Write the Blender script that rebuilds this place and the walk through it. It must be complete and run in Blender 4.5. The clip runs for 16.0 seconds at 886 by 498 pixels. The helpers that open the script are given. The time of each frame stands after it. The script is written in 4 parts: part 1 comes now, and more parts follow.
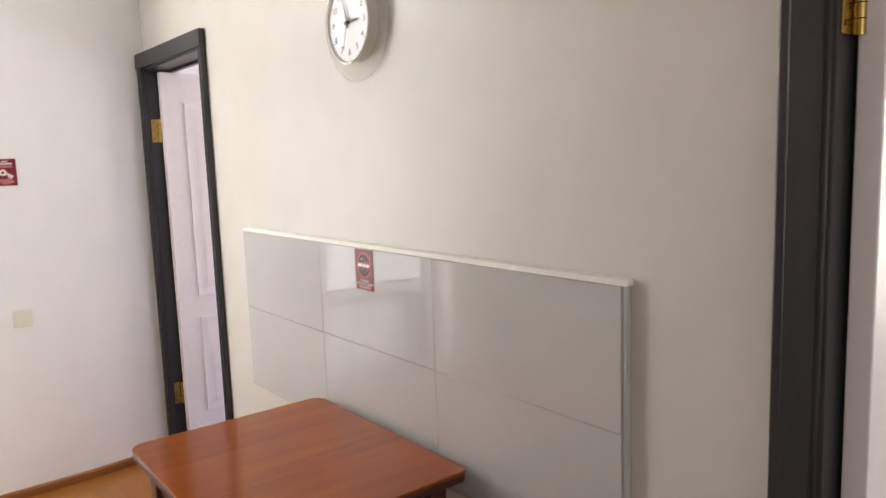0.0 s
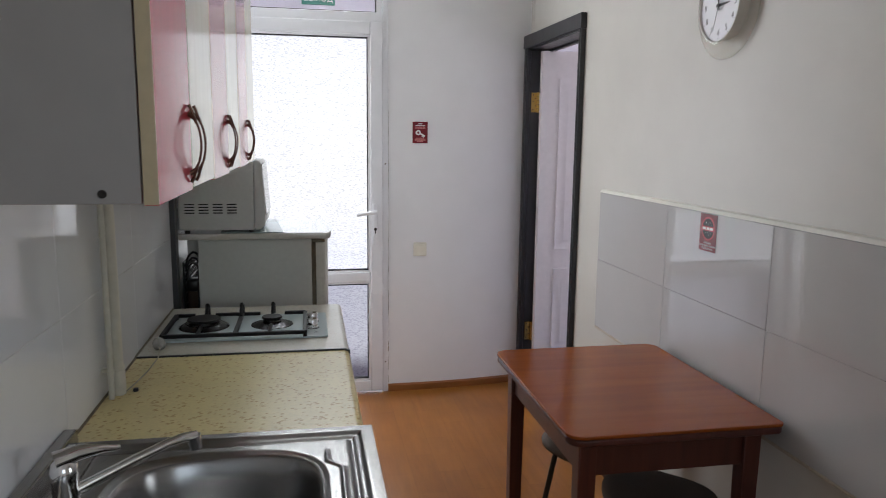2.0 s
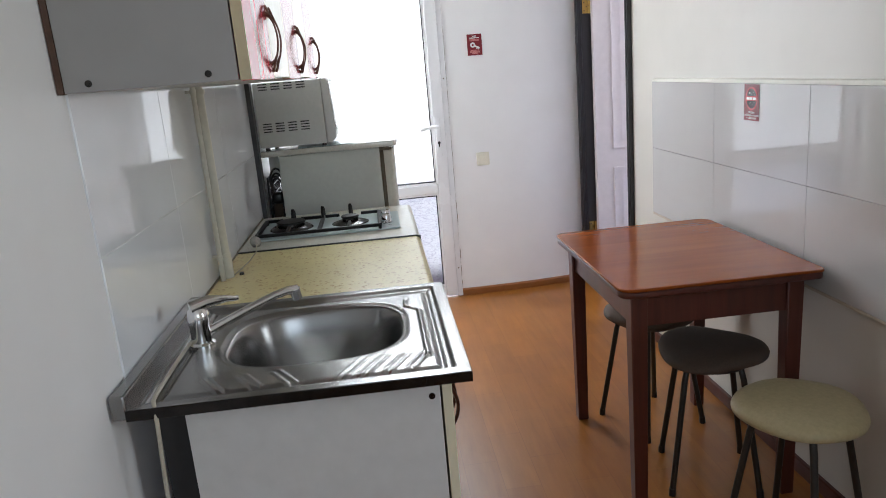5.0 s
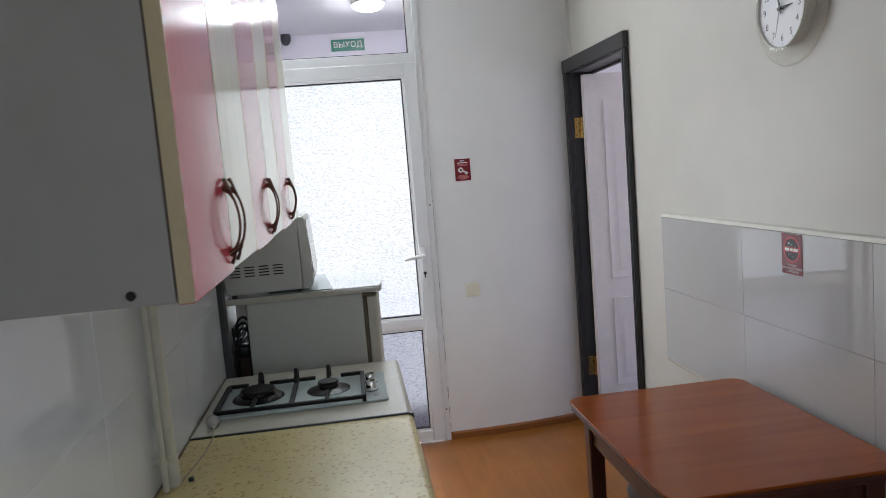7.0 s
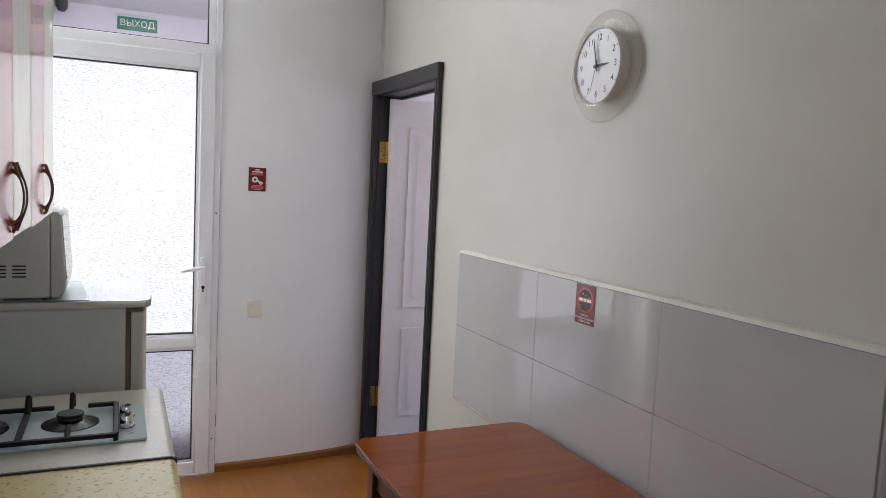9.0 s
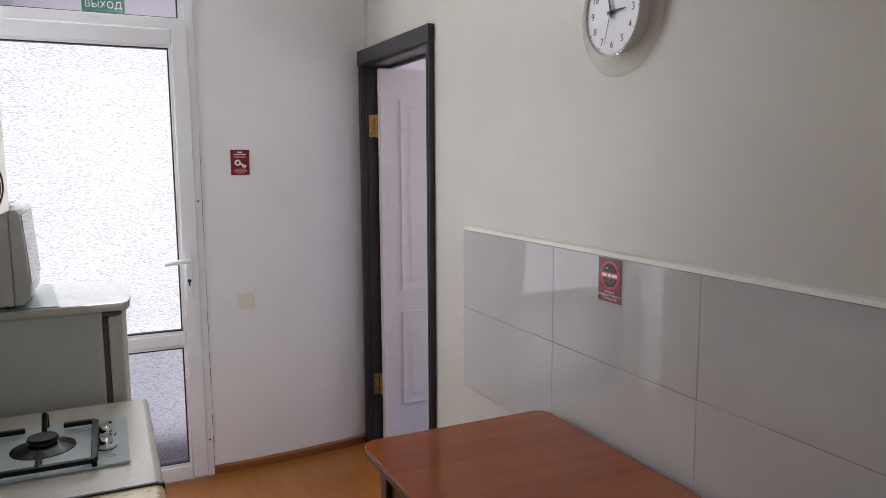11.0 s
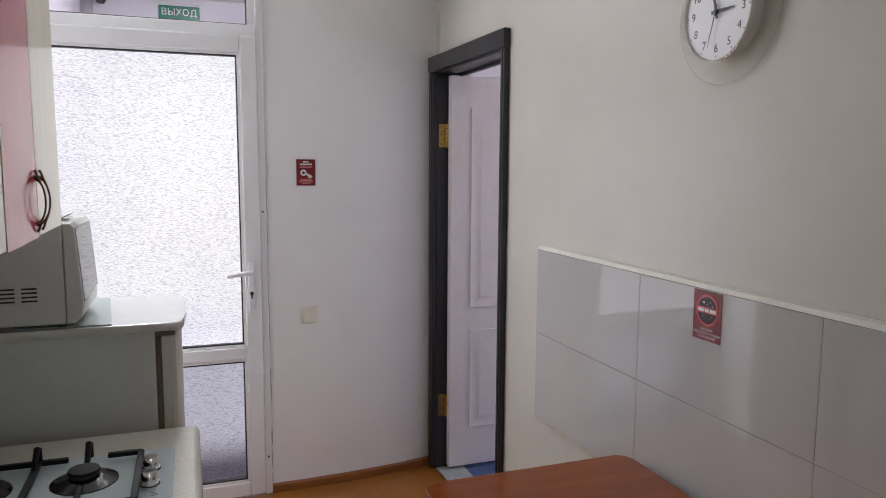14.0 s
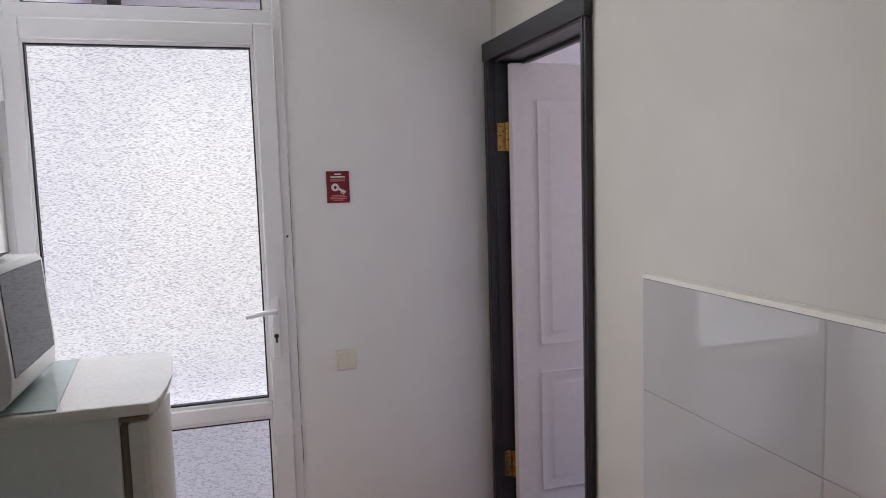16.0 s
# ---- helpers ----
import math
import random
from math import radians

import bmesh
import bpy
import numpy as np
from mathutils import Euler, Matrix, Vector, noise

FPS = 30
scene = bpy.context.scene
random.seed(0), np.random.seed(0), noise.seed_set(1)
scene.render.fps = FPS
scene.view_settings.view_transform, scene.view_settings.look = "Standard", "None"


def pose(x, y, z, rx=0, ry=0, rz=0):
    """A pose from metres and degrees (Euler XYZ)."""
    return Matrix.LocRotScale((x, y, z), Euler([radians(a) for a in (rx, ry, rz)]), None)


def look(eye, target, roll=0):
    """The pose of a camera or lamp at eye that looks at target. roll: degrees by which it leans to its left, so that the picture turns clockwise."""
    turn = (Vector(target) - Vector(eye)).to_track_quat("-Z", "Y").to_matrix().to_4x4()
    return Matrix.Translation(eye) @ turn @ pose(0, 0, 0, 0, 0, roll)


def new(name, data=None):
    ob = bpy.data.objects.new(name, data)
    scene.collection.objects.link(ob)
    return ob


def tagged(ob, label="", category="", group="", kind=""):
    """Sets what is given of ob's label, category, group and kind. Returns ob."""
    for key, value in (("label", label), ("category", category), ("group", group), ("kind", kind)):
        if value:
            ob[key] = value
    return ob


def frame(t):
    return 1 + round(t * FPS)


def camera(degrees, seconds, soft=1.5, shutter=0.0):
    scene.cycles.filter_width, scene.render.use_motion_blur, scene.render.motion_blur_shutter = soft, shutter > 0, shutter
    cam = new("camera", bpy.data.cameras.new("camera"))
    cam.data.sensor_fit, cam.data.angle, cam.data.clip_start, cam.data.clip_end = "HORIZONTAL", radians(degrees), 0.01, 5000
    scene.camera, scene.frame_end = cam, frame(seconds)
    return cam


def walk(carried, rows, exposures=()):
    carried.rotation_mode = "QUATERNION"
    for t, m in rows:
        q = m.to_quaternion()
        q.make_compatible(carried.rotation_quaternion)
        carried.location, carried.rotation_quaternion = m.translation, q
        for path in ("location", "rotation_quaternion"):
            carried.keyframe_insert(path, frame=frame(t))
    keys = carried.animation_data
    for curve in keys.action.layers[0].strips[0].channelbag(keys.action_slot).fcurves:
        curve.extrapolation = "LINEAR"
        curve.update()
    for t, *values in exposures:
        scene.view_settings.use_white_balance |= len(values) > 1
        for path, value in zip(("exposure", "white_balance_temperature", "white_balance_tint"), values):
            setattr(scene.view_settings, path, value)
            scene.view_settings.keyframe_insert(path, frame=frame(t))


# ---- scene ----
cam = camera(63.8, 16.0, soft=0.85, shutter=0.3)
PATH = [
    (0, (1.296, 0.446, 1.492), (2.522, 2.005, 1.235), -2.0),
    (0.5, (1.122, 0.487, 1.49), (2.352, 2.024, 1.134), 1.4),
    (1, (1.152, 0.437, 1.474), (2.292, 2.041, 1.116), 2.1),
    (1.5, (1.165, 0.247, 1.473), (1.783, 2.129, 1.193), 2.0),
    (2, (1.135, 0.145, 1.463), (1.501, 2.087, 1.154), 0.7),
    (2.5, (1.124, 0.08, 1.428), (1.438, 2.014, 1.029), 0.1),
    (3, (1.126, 0.012, 1.4), (1.508, 1.928, 0.972), -1.9),
    (3.5, (1.134, -0.079, 1.352), (1.45, 1.836, 0.872), -2.7),
    (3.7, (1.14, -0.12, 1.329), (1.378, 1.785, 0.767), -3.4),
    (5.8, (1.121, -0.025, 1.436), (1.27, 1.932, 1.05), -5.1),
    (6, (1.111, 0.02, 1.46), (1.269, 1.982, 1.103), -5.4),
    (6.5, (1.06, 0.106, 1.481), (1.284, 2.076, 1.214), -5.1),
    (7, (1.124, 0.295, 1.497), (1.372, 2.268, 1.277), -4.6),
    (7.5, (1.19, 0.386, 1.512), (1.459, 2.357, 1.306), -3.3),
    (8, (1.166, 0.543, 1.513), (1.862, 2.408, 1.314), -0.9),
    (8.5, (1.117, 0.59, 1.48), (2.002, 2.375, 1.307), 1.4),
    (9, (1.116, 0.471, 1.506), (1.946, 2.282, 1.328), 2.8),
    (9.2, (1.131, 0.444, 1.511), (1.945, 2.262, 1.332), 2.7),
    (11.3, (1.172, 0.718, 1.498), (2.003, 2.518, 1.233), -1.0),
    (11.5, (1.181, 0.738, 1.509), (1.908, 2.582, 1.243), -1.5),
    (12, (1.256, 0.812, 1.494), (1.944, 2.669, 1.218), -1.5),
    (12.5, (1.247, 0.849, 1.498), (1.947, 2.703, 1.232), -1.2),
    (13, (1.247, 0.884, 1.501), (1.961, 2.733, 1.232), 0.1),
    (13.5, (1.224, 0.879, 1.516), (1.95, 2.726, 1.266), 0.4),
    (14, (1.231, 0.852, 1.523), (1.905, 2.72, 1.291), 0.3),
    (14.5, (1.228, 0.821, 1.547), (1.795, 2.728, 1.336), -0.1),
    (15, (1.277, 0.878, 1.517), (1.704, 2.82, 1.3), -1.4),
    (15.5, (1.385, 1.161, 1.487), (1.938, 3.075, 1.306), -0.3),
    (16, (1.375, 1.443, 1.506), (1.927, 3.355, 1.312), -1.7),
]

EXPOSURES = [(0.0, 1.38, 6750, 8), (0.5, 1.50, 6680, 7), (1.0, 1.44, 6300, 4), (1.5, 1.05, 6150, 6), (2.0, 0.52, 6080, 7), (2.5, 0.64, 6020, 7),
             (3.0, 0.94, 6050, 8), (3.5, 1.08, 6100, 8), (6.0, 1.16, 5920, 3), (6.5, 0.88, 5920, 3), (7.0, 0.47, 5960, 4), (7.5, 0.32, 6020, 5),
             (8.0, 0.34, 6050, 5), (8.5, 0.44, 6050, 6), (9.0, 0.54, 6150, 7), (11.5, 0.38, 6220, 10), (12.5, 0.27, 6200, 10), (14.5, 0.32, 6250, 11), (15.0, 0.27, 6250, 11), (16.0, 0.14, 6220, 12)]
walk(cam, [(t, look(eye, target, roll)) for t, eye, target, roll in PATH], EXPOSURES)

# ---- world and lights ----
world = bpy.data.worlds.new("sky")
scene.world = world
world.use_nodes = True
sky = world.node_tree.nodes.new("ShaderNodeTexSky")
sky.sky_type = "NISHITA"
sky.sun_disc = False
sky.sun_elevation, sky.sun_rotation = radians(42), radians(20)
world.node_tree.links.new(sky.outputs["Color"], world.node_tree.nodes["Background"].inputs["Color"])
world.node_tree.nodes["Background"].inputs["Strength"].default_value = 0.12


def area_light(name, eye, target, sx, sy, watts, colour, spread=180):
    data = bpy.data.lights.new(name, "AREA")
    data.shape, data.size, data.size_y, data.energy, data.color = "RECTANGLE", sx, sy, watts, colour
    data.spread = radians(spread)
    ob = new(name, data)
    ob.matrix_world = look(eye, target)
    return tagged(ob, kind="structure")


# daylight at the glazed door, and in the rooms from assumed, unseen windows
area_light("daylight_glazed_door", (1.097, 4.142, 1.356), (1.097, 0.2, 1.356), 0.72, 1.27, 13.0, (1.0, 0.98, 0.985))
# strip added in the unseen top of the transom to brighten the upper walls
area_light("transom_fill", (1.12, 4.165, 2.54), (1.12, 0.0, 2.54), 0.70, 0.14, 3.4, (0.98, 1.0, 0.97))
# panel added low in the hall to brighten the lower pane
area_light("lower_pane_fill", (1.10, 4.56, 0.33), (1.10, 0, 0.33), 1.20, 0.56, 5.6, (0.97, 0.94, 1.0))
area_light("daylight_side_room", (4.55, 3.6, 1.6), (2.0, 3.6, 1.3), 1.2, 1.3, 16, (1.0, 0.92, 0.94))
area_light("daylight_near_room", (4.1, 0.0, 1.5), (0.6, 0.4, 1.2), 1.2, 1.3, 9, (1.0, 0.95, 0.90))
# fill from behind, through an assumed window that is never seen
area_light("rear_fill", (1.5, -1.52, 1.65), (1.5, 2.0, 1.3), 1.0, 1.1, 3.4, (1.0, 0.96, 0.92))


# ---- materials ----
def nodes_of(name):
    m = bpy.data.materials.new(name)
    m.use_nodes = True
    return m, m.node_tree, m.node_tree.nodes["Principled BSDF"]


def coords(nt, scale=(1, 1, 1)):
    mp = nt.nodes.new("ShaderNodeMapping")
    mp.inputs["Scale"].default_value = scale
    geo = nt.nodes.new("ShaderNodeNewGeometry")
    nt.links.new(geo.outputs["Position"], mp.inputs["Vector"])
    return mp.outputs["Vector"]


def noise_tex(nt, vec, scale, detail=4.0, rough=0.55):
    n = nt.nodes.new("ShaderNodeTexNoise")
    n.inputs["Scale"].default_value, n.inputs["Detail"].default_value, n.inputs["Roughness"].default_value = scale, detail, rough
    nt.links.new(vec, n.inputs["Vector"])
    return n.outputs["Fac"]


def ramp(nt, fac, stops):
    r = nt.nodes.new("ShaderNodeValToRGB")
    while len(r.color_ramp.elements) < len(stops):
        r.color_ramp.elements.new(0.5)
    for e, (p, c) in zip(r.color_ramp.elements, stops):
        e.position, e.color = p, (*c, 1) if len(c) == 3 else c
    nt.links.new(fac, r.inputs["Fac"])
    return r.outputs["Color"]


def mix(nt, fac, a, b, mode="MIX"):
    n = nt.nodes.new("ShaderNodeMix")
    n.data_type, n.blend_type = "RGBA", mode
    for sock, v in ((n.inputs[0], fac), (n.inputs[6], a), (n.inputs[7], b)):
        if isinstance(v, (int, float)):
            sock.default_value = v
        elif isinstance(v, tuple):
            sock.default_value = (*v, 1)
        else:
            nt.links.new(v, sock)
    return n.outputs[2]


def bump(nt, bsdf, height, strength, distance=0.002):
    b = nt.nodes.new("ShaderNodeBump")
    b.inputs["Strength"].default_value, b.inputs["Distance"].default_value = strength, distance
    nt.links.new(height, b.inputs["Height"])
    nt.links.new(b.outputs["Normal"], bsdf.inputs["Normal"])


def plain(name, colour, rough=0.5, metal=0.0, vary=0.08, fine=60.0, coarse=3.0, relief=0.0, coat=0.0, stretch=(1, 1, 1), wear=0.12):
    """A surface with grain and slow stains at two scales."""
    m, nt, b = nodes_of(name)
    v = coords(nt, stretch)
    f, c = noise_tex(nt, v, fine), noise_tex(nt, v, coarse, 3.0)
    dark = tuple(x * (1 - vary) for x in colour)
    light = tuple(min(1, x * (1 + vary)) for x in colour)
    col = ramp(nt, f, [(0.3, dark), (0.7, light)])
    stain = ramp(nt, c, [(0.3, (1 - vary,) * 3), (0.65, (1, 1, 1))])
    nt.links.new(mix(nt, 1.0, col, stain, "MULTIPLY"), b.inputs["Base Color"])
    rr = ramp(nt, c, [(0.3, (max(0, rough - wear * rough),) * 3), (0.7, (min(1, rough + wear * rough),) * 3)])
    nt.links.new(rr, b.inputs["Roughness"])
    b.inputs["Metallic"].default_value = metal
    b.inputs["Coat Weight"].default_value = coat
    b.inputs["Coat Roughness"].default_value = 0.08
    if relief:
        bump(nt, b, f, relief)
    return m


def wood(name, dark, light, rough, axis, coat=0.0, scale=1.0, relief=0.08):
    """Wood or wood-look laminate, its grain along the axis x, y or z."""
    m, nt, b = nodes_of(name)
    s = {"x": (2, 30, 30), "y": (30, 2, 30), "z": (30, 30, 2)}[axis]
    v = coords(nt, tuple(k * scale for k in s))
    g, w = noise_tex(nt, v, 1.0, 6.0, 0.62), noise_tex(nt, coords(nt), 2.2, 3.0)
    col = ramp(nt, g, [(0.32, dark), (0.68, light)])
    stain = ramp(nt, w, [(0.3, (0.86, 0.86, 0.86)), (0.7, (1, 1, 1))])
    nt.links.new(mix(nt, 1.0, col, stain, "MULTIPLY"), b.inputs["Base Color"])
    nt.links.new(ramp(nt, w, [(0.3, (rough * 0.8,) * 3), (0.7, (rough * 1.2,) * 3)]), b.inputs["Roughness"])
    b.inputs["Coat Weight"].default_value, b.inputs["Coat Roughness"].default_value = coat, 0.1
    bump(nt, b, g, relief, 0.001)
    return m


def speckled(name, base, spots, rough, density=110.0, amount=0.32):
    """Laminate worktop with small elongated flecks."""
    m, nt, b = nodes_of(name)
    v = coords(nt, (1.0, 1.25, 1.0))
    vo = nt.nodes.new("ShaderNodeTexVoronoi")
    vo.inputs["Scale"].default_value = density
    nt.links.new(v, vo.inputs["Vector"])
    dots = ramp(nt, vo.outputs["Distance"], [(amount * 0.6, (1, 1, 1)), (amount, (0, 0, 0))])
    sel = ramp(nt, noise_tex(nt, v, 40.0, 2.0), [(0.46, (0, 0, 0)), (0.54, (1, 1, 1))])
    fac = mix(nt, 1.0, dots, sel, "MULTIPLY")
    cloud = ramp(nt, noise_tex(nt, v, 5.0, 4.0), [(0.3, tuple(x * 0.88 for x in base)), (0.7, base)])
    mid = ramp(nt, noise_tex(nt, v, 90.0, 2.0), [(0.35, (0.93, 0.93, 0.92)), (0.6, (1, 1, 1))])
    nt.links.new(mix(nt, fac, mix(nt, 1.0, cloud, mid, "MULTIPLY"), spots), b.inputs["Base Color"])
    b.inputs["Roughness"].default_value = rough
    bump(nt, b, noise_tex(nt, v, 300.0, 2.0), 0.05, 0.0005)
    return m


WALL = plain("painted_plaster", (0.86, 0.855, 0.86), 0.5, vary=0.018, fine=5, coarse=1.3, relief=0.02)
CREAMWALL = plain("cream_painted_plaster", (0.560, 0.533, 0.483), 0.42, vary=0.03, fine=4, coarse=1.7, relief=0.03)
CEIL = plain("ceiling_paint", (0.86, 0.855, 0.85), 0.8, vary=0.03, relief=0.05)
HALLWALL = plain("hall_paint", (0.75, 0.72, 0.78), 0.6, vary=0.03, fine=6)
# same tile twice, its light put into the colour: east darker, west lighter
TILEDIM = plain("glazed_tile_dimmed", (0.50, 0.49, 0.485), 0.04, vary=0.012, fine=9, coarse=2.0, wear=0.3)
TILELIFT = plain("glazed_tile_lifted", (0.82, 0.835, 0.87), 0.05, vary=0.012, fine=9, coarse=2.0, wear=0.3)
GROUT = plain("grout", (0.72, 0.70, 0.67), 0.85, vary=0.1, fine=120)
TANEDGE = plain("bare_tile_edge", (0.46, 0.39, 0.31), 0.7, vary=0.1, fine=60)
SILL = plain("worn_grey_sill", (0.38, 0.41, 0.42), 0.6, vary=0.15, fine=60)
MAT = plain("pale_glass_mat", (0.34, 0.40, 0.39), 0.05, vary=0.03)
GROUTPALE = plain("pale_grout", (0.76, 0.75, 0.74), 0.85, vary=0.06, fine=120)
for _m in (TILEDIM, TILELIFT):
    _m.node_tree.nodes["Principled BSDF"].inputs["IOR"].default_value = 2.05
EDGE = plain("tile_edge_plaster", (0.80, 0.78, 0.71), 0.5, vary=0.04, fine=40, relief=0.1)
DARK = plain("dark_paint", (0.028, 0.027, 0.031), 0.32, vary=0.15, fine=50, relief=0.08, stretch=(8, 8, 1))
LEAFW = plain("white_door_paint", (0.82, 0.77, 0.775), 0.35, vary=0.03, fine=30, relief=0.04)
PVC = plain("white_pvc", (0.82, 0.82, 0.84), 0.25, vary=0.015, fine=15)
GASKET = plain("rubber_gasket", (0.012, 0.012, 0.013), 0.6)
STEEL = plain("brushed_steel", (0.29, 0.285, 0.28), 0.24, metal=1.0, vary=0.02, fine=8, coarse=5, wear=0.0)
# dark steel; on the sink rim the colour stands for a dark reflection
STEELDARK = plain("dark_steel", (0.05, 0.047, 0.045), 0.25, metal=1.0, vary=0.2, fine=30)
CHROME = plain("chrome", (0.80, 0.80, 0.80), 0.07, metal=1.0, vary=0.03)
BRASS = plain("brass", (0.46, 0.30, 0.085), 0.26, metal=1.0, vary=0.12, fine=40)
BRONZE = plain("antique_bronze", (0.11, 0.055, 0.038), 0.33, metal=0.9, vary=0.25, fine=90)
TABLE = wood("cherry_laminate", (0.27, 0.062, 0.009), (0.335, 0.083, 0.013), 0.28, "x", coat=0.0, scale=0.8, relief=0.01)
_b = TABLE.node_tree.nodes["Principled BSDF"]
_b.inputs["Specular IOR Level"].default_value = 0.28
for _k in ("Roughness", "Normal"):
    TABLE.node_tree.links.remove(_b.inputs[_k].links[0])
_b.inputs["Roughness"].default_value = 0.15
TABLELEG = wood("dark_cherry_wood", (0.060, 0.014, 0.009), (0.105, 0.024, 0.014), 0.35, "z", coat=0.1)
HARDBOARD = plain("brown_hardboard", (0.085, 0.042, 0.025), 0.6, vary=0.2, fine=90)
PLINTH = wood("orange_plinth", (0.23, 0.085, 0.022), (0.31, 0.115, 0.03), 0.4, "x")
YELLOWTOP = speckled("yellow_laminate", (0.80, 0.68, 0.32), (0.50, 0.33, 0.10), 0.30, 78.0, 0.44)
CREAMTOP = speckled("cream_laminate", (0.68, 0.66, 0.58), (0.50, 0.44, 0.33), 0.25, 190.0, 0.34)
# white board darkened in the colour for the dim sides of the wall cabinets
SHADELAM = plain("white_laminate_shaded", (0.315, 0.305, 0.30), 0.42, vary=0.03, fine=12)
GLOSSTOP = speckled("glossy_cream_laminate", (0.70, 0.68, 0.62), (0.55, 0.50, 0.40), 0.06, 190.0, 0.34)
GLOSSTOP.node_tree.nodes["Principled BSDF"].inputs["Coat Weight"].default_value = 1.0
WHITELAM = plain("white_laminate", (0.62, 0.61, 0.59), 0.38, vary=0.03, fine=30)
CREAMLAM = plain("cream_laminate_door", (0.72, 0.66, 0.48), 0.14, vary=0.03, fine=4, stretch=(14, 14, 1))
PINKLAM = plain("pink_laminate_door", (0.62, 0.055, 0.085), 0.14, vary=0.04, fine=5, stretch=(16, 16, 0.7))
PINKLAM.node_tree.nodes["Principled BSDF"].inputs["Specular IOR Level"].default_value = 0.4
CREAMEDGE = plain("cream_edge_band", (0.50, 0.42, 0.27), 0.4, vary=0.05)
MICRO = plain("microwave_enamel", (0.63, 0.63, 0.61), 0.38, vary=0.03, fine=80, relief=0.02)
WINDOWGLASS = plain("dark_oven_glass", (0.016, 0.016, 0.02), 0.04, vary=0.05)
WINDOWGLASS.node_tree.nodes["Principled BSDF"].inputs["IOR"].default_value = 1.22
BLACK = plain("black_plastic", (0.014, 0.014, 0.015), 0.35, vary=0.15)
IRON = plain("enamelled_iron", (0.008, 0.008, 0.009), 0.5, vary=0.2, fine=150)
IRON.node_tree.nodes["Principled BSDF"].inputs["Specular IOR Level"].default_value = 0.2
ENAMEL = plain("black_enamel", (0.010, 0.008, 0.008), 0.2, vary=0.2)
ENAMEL.node_tree.nodes["Principled BSDF"].inputs["Specular IOR Level"].default_value = 0.3
PLUGPLASTIC = plain("translucent_plug_plastic", (0.40, 0.39, 0.36), 0.15, vary=0.1)
HOSE = plain("aged_hose_plastic", (0.50, 0.46, 0.37), 0.4, vary=0.08)
LEAD = plain("beige_lead", (0.42, 0.38, 0.28), 0.5)
FRIDGE = plain("fridge_enamel", (0.64, 0.66, 0.62), 0.42, vary=0.03, fine=60, relief=0.02)
AGEDSEAL = plain("aged_seal", (0.20, 0.165, 0.11), 0.6, vary=0.1)
FRIDGEDOOR = plain("aged_fridge_door", (0.58, 0.56, 0.48), 0.35, vary=0.05)
PIPE = plain("painted_pipe", (0.62, 0.60, 0.52), 0.4, vary=0.06, fine=40, relief=0.08)
HOBGLASS = plain("white_hob_glass", (0.56, 0.64, 0.66), 0.04, vary=0.02)
FABRIC = plain("brown_cloth", (0.090, 0.063, 0.046), 0.9, vary=0.14, fine=220, coarse=9, relief=0.4)
BEIGE = plain("beige_vinyl", (0.44, 0.38, 0.22), 0.42, vary=0.08, fine=90, relief=0.12)
LEGMETAL = plain("black_painted_tube", (0.02, 0.018, 0.016), 0.35, vary=0.2)
RED = plain("maroon_print", (0.20, 0.016, 0.026), 0.22, vary=0.06)
REDDARK = plain("dark_print", (0.035, 0.010, 0.016), 0.22, vary=0.1)
REDLINE = plain("red_print", (0.55, 0.05, 0.07), 0.22)
PINKPRINT = plain("pink_print", (0.56, 0.17, 0.17), 0.3)
WHITEPRINT = plain("white_print", (0.78, 0.74, 0.73), 0.3)
IVORY = plain("ivory_plastic", (0.80, 0.77, 0.66), 0.3, vary=0.03)
CLOCKFACE = plain("clock_paper", (0.82, 0.82, 0.86), 0.4, vary=0.01)
INK = plain("black_ink", (0.02, 0.02, 0.025), 0.4)
GREEN = plain("exit_green", (0.008, 0.17, 0.105), 0.35, vary=0.05)
BLUEFLOOR = plain("blue_mat", (0.06, 0.11, 0.24), 0.8, vary=0.2, fine=120, relief=0.3)
HALLFLOOR = plain("violet_tile_floor", (0.26, 0.20, 0.32), 0.35, vary=0.2, fine=20)
DARKGREY = plain("dark_grey", (0.055, 0.057, 0.065), 0.5, vary=0.1)
WHITEPLASTIC = plain("white_plastic", (0.74, 0.73, 0.70), 0.35, vary=0.03)


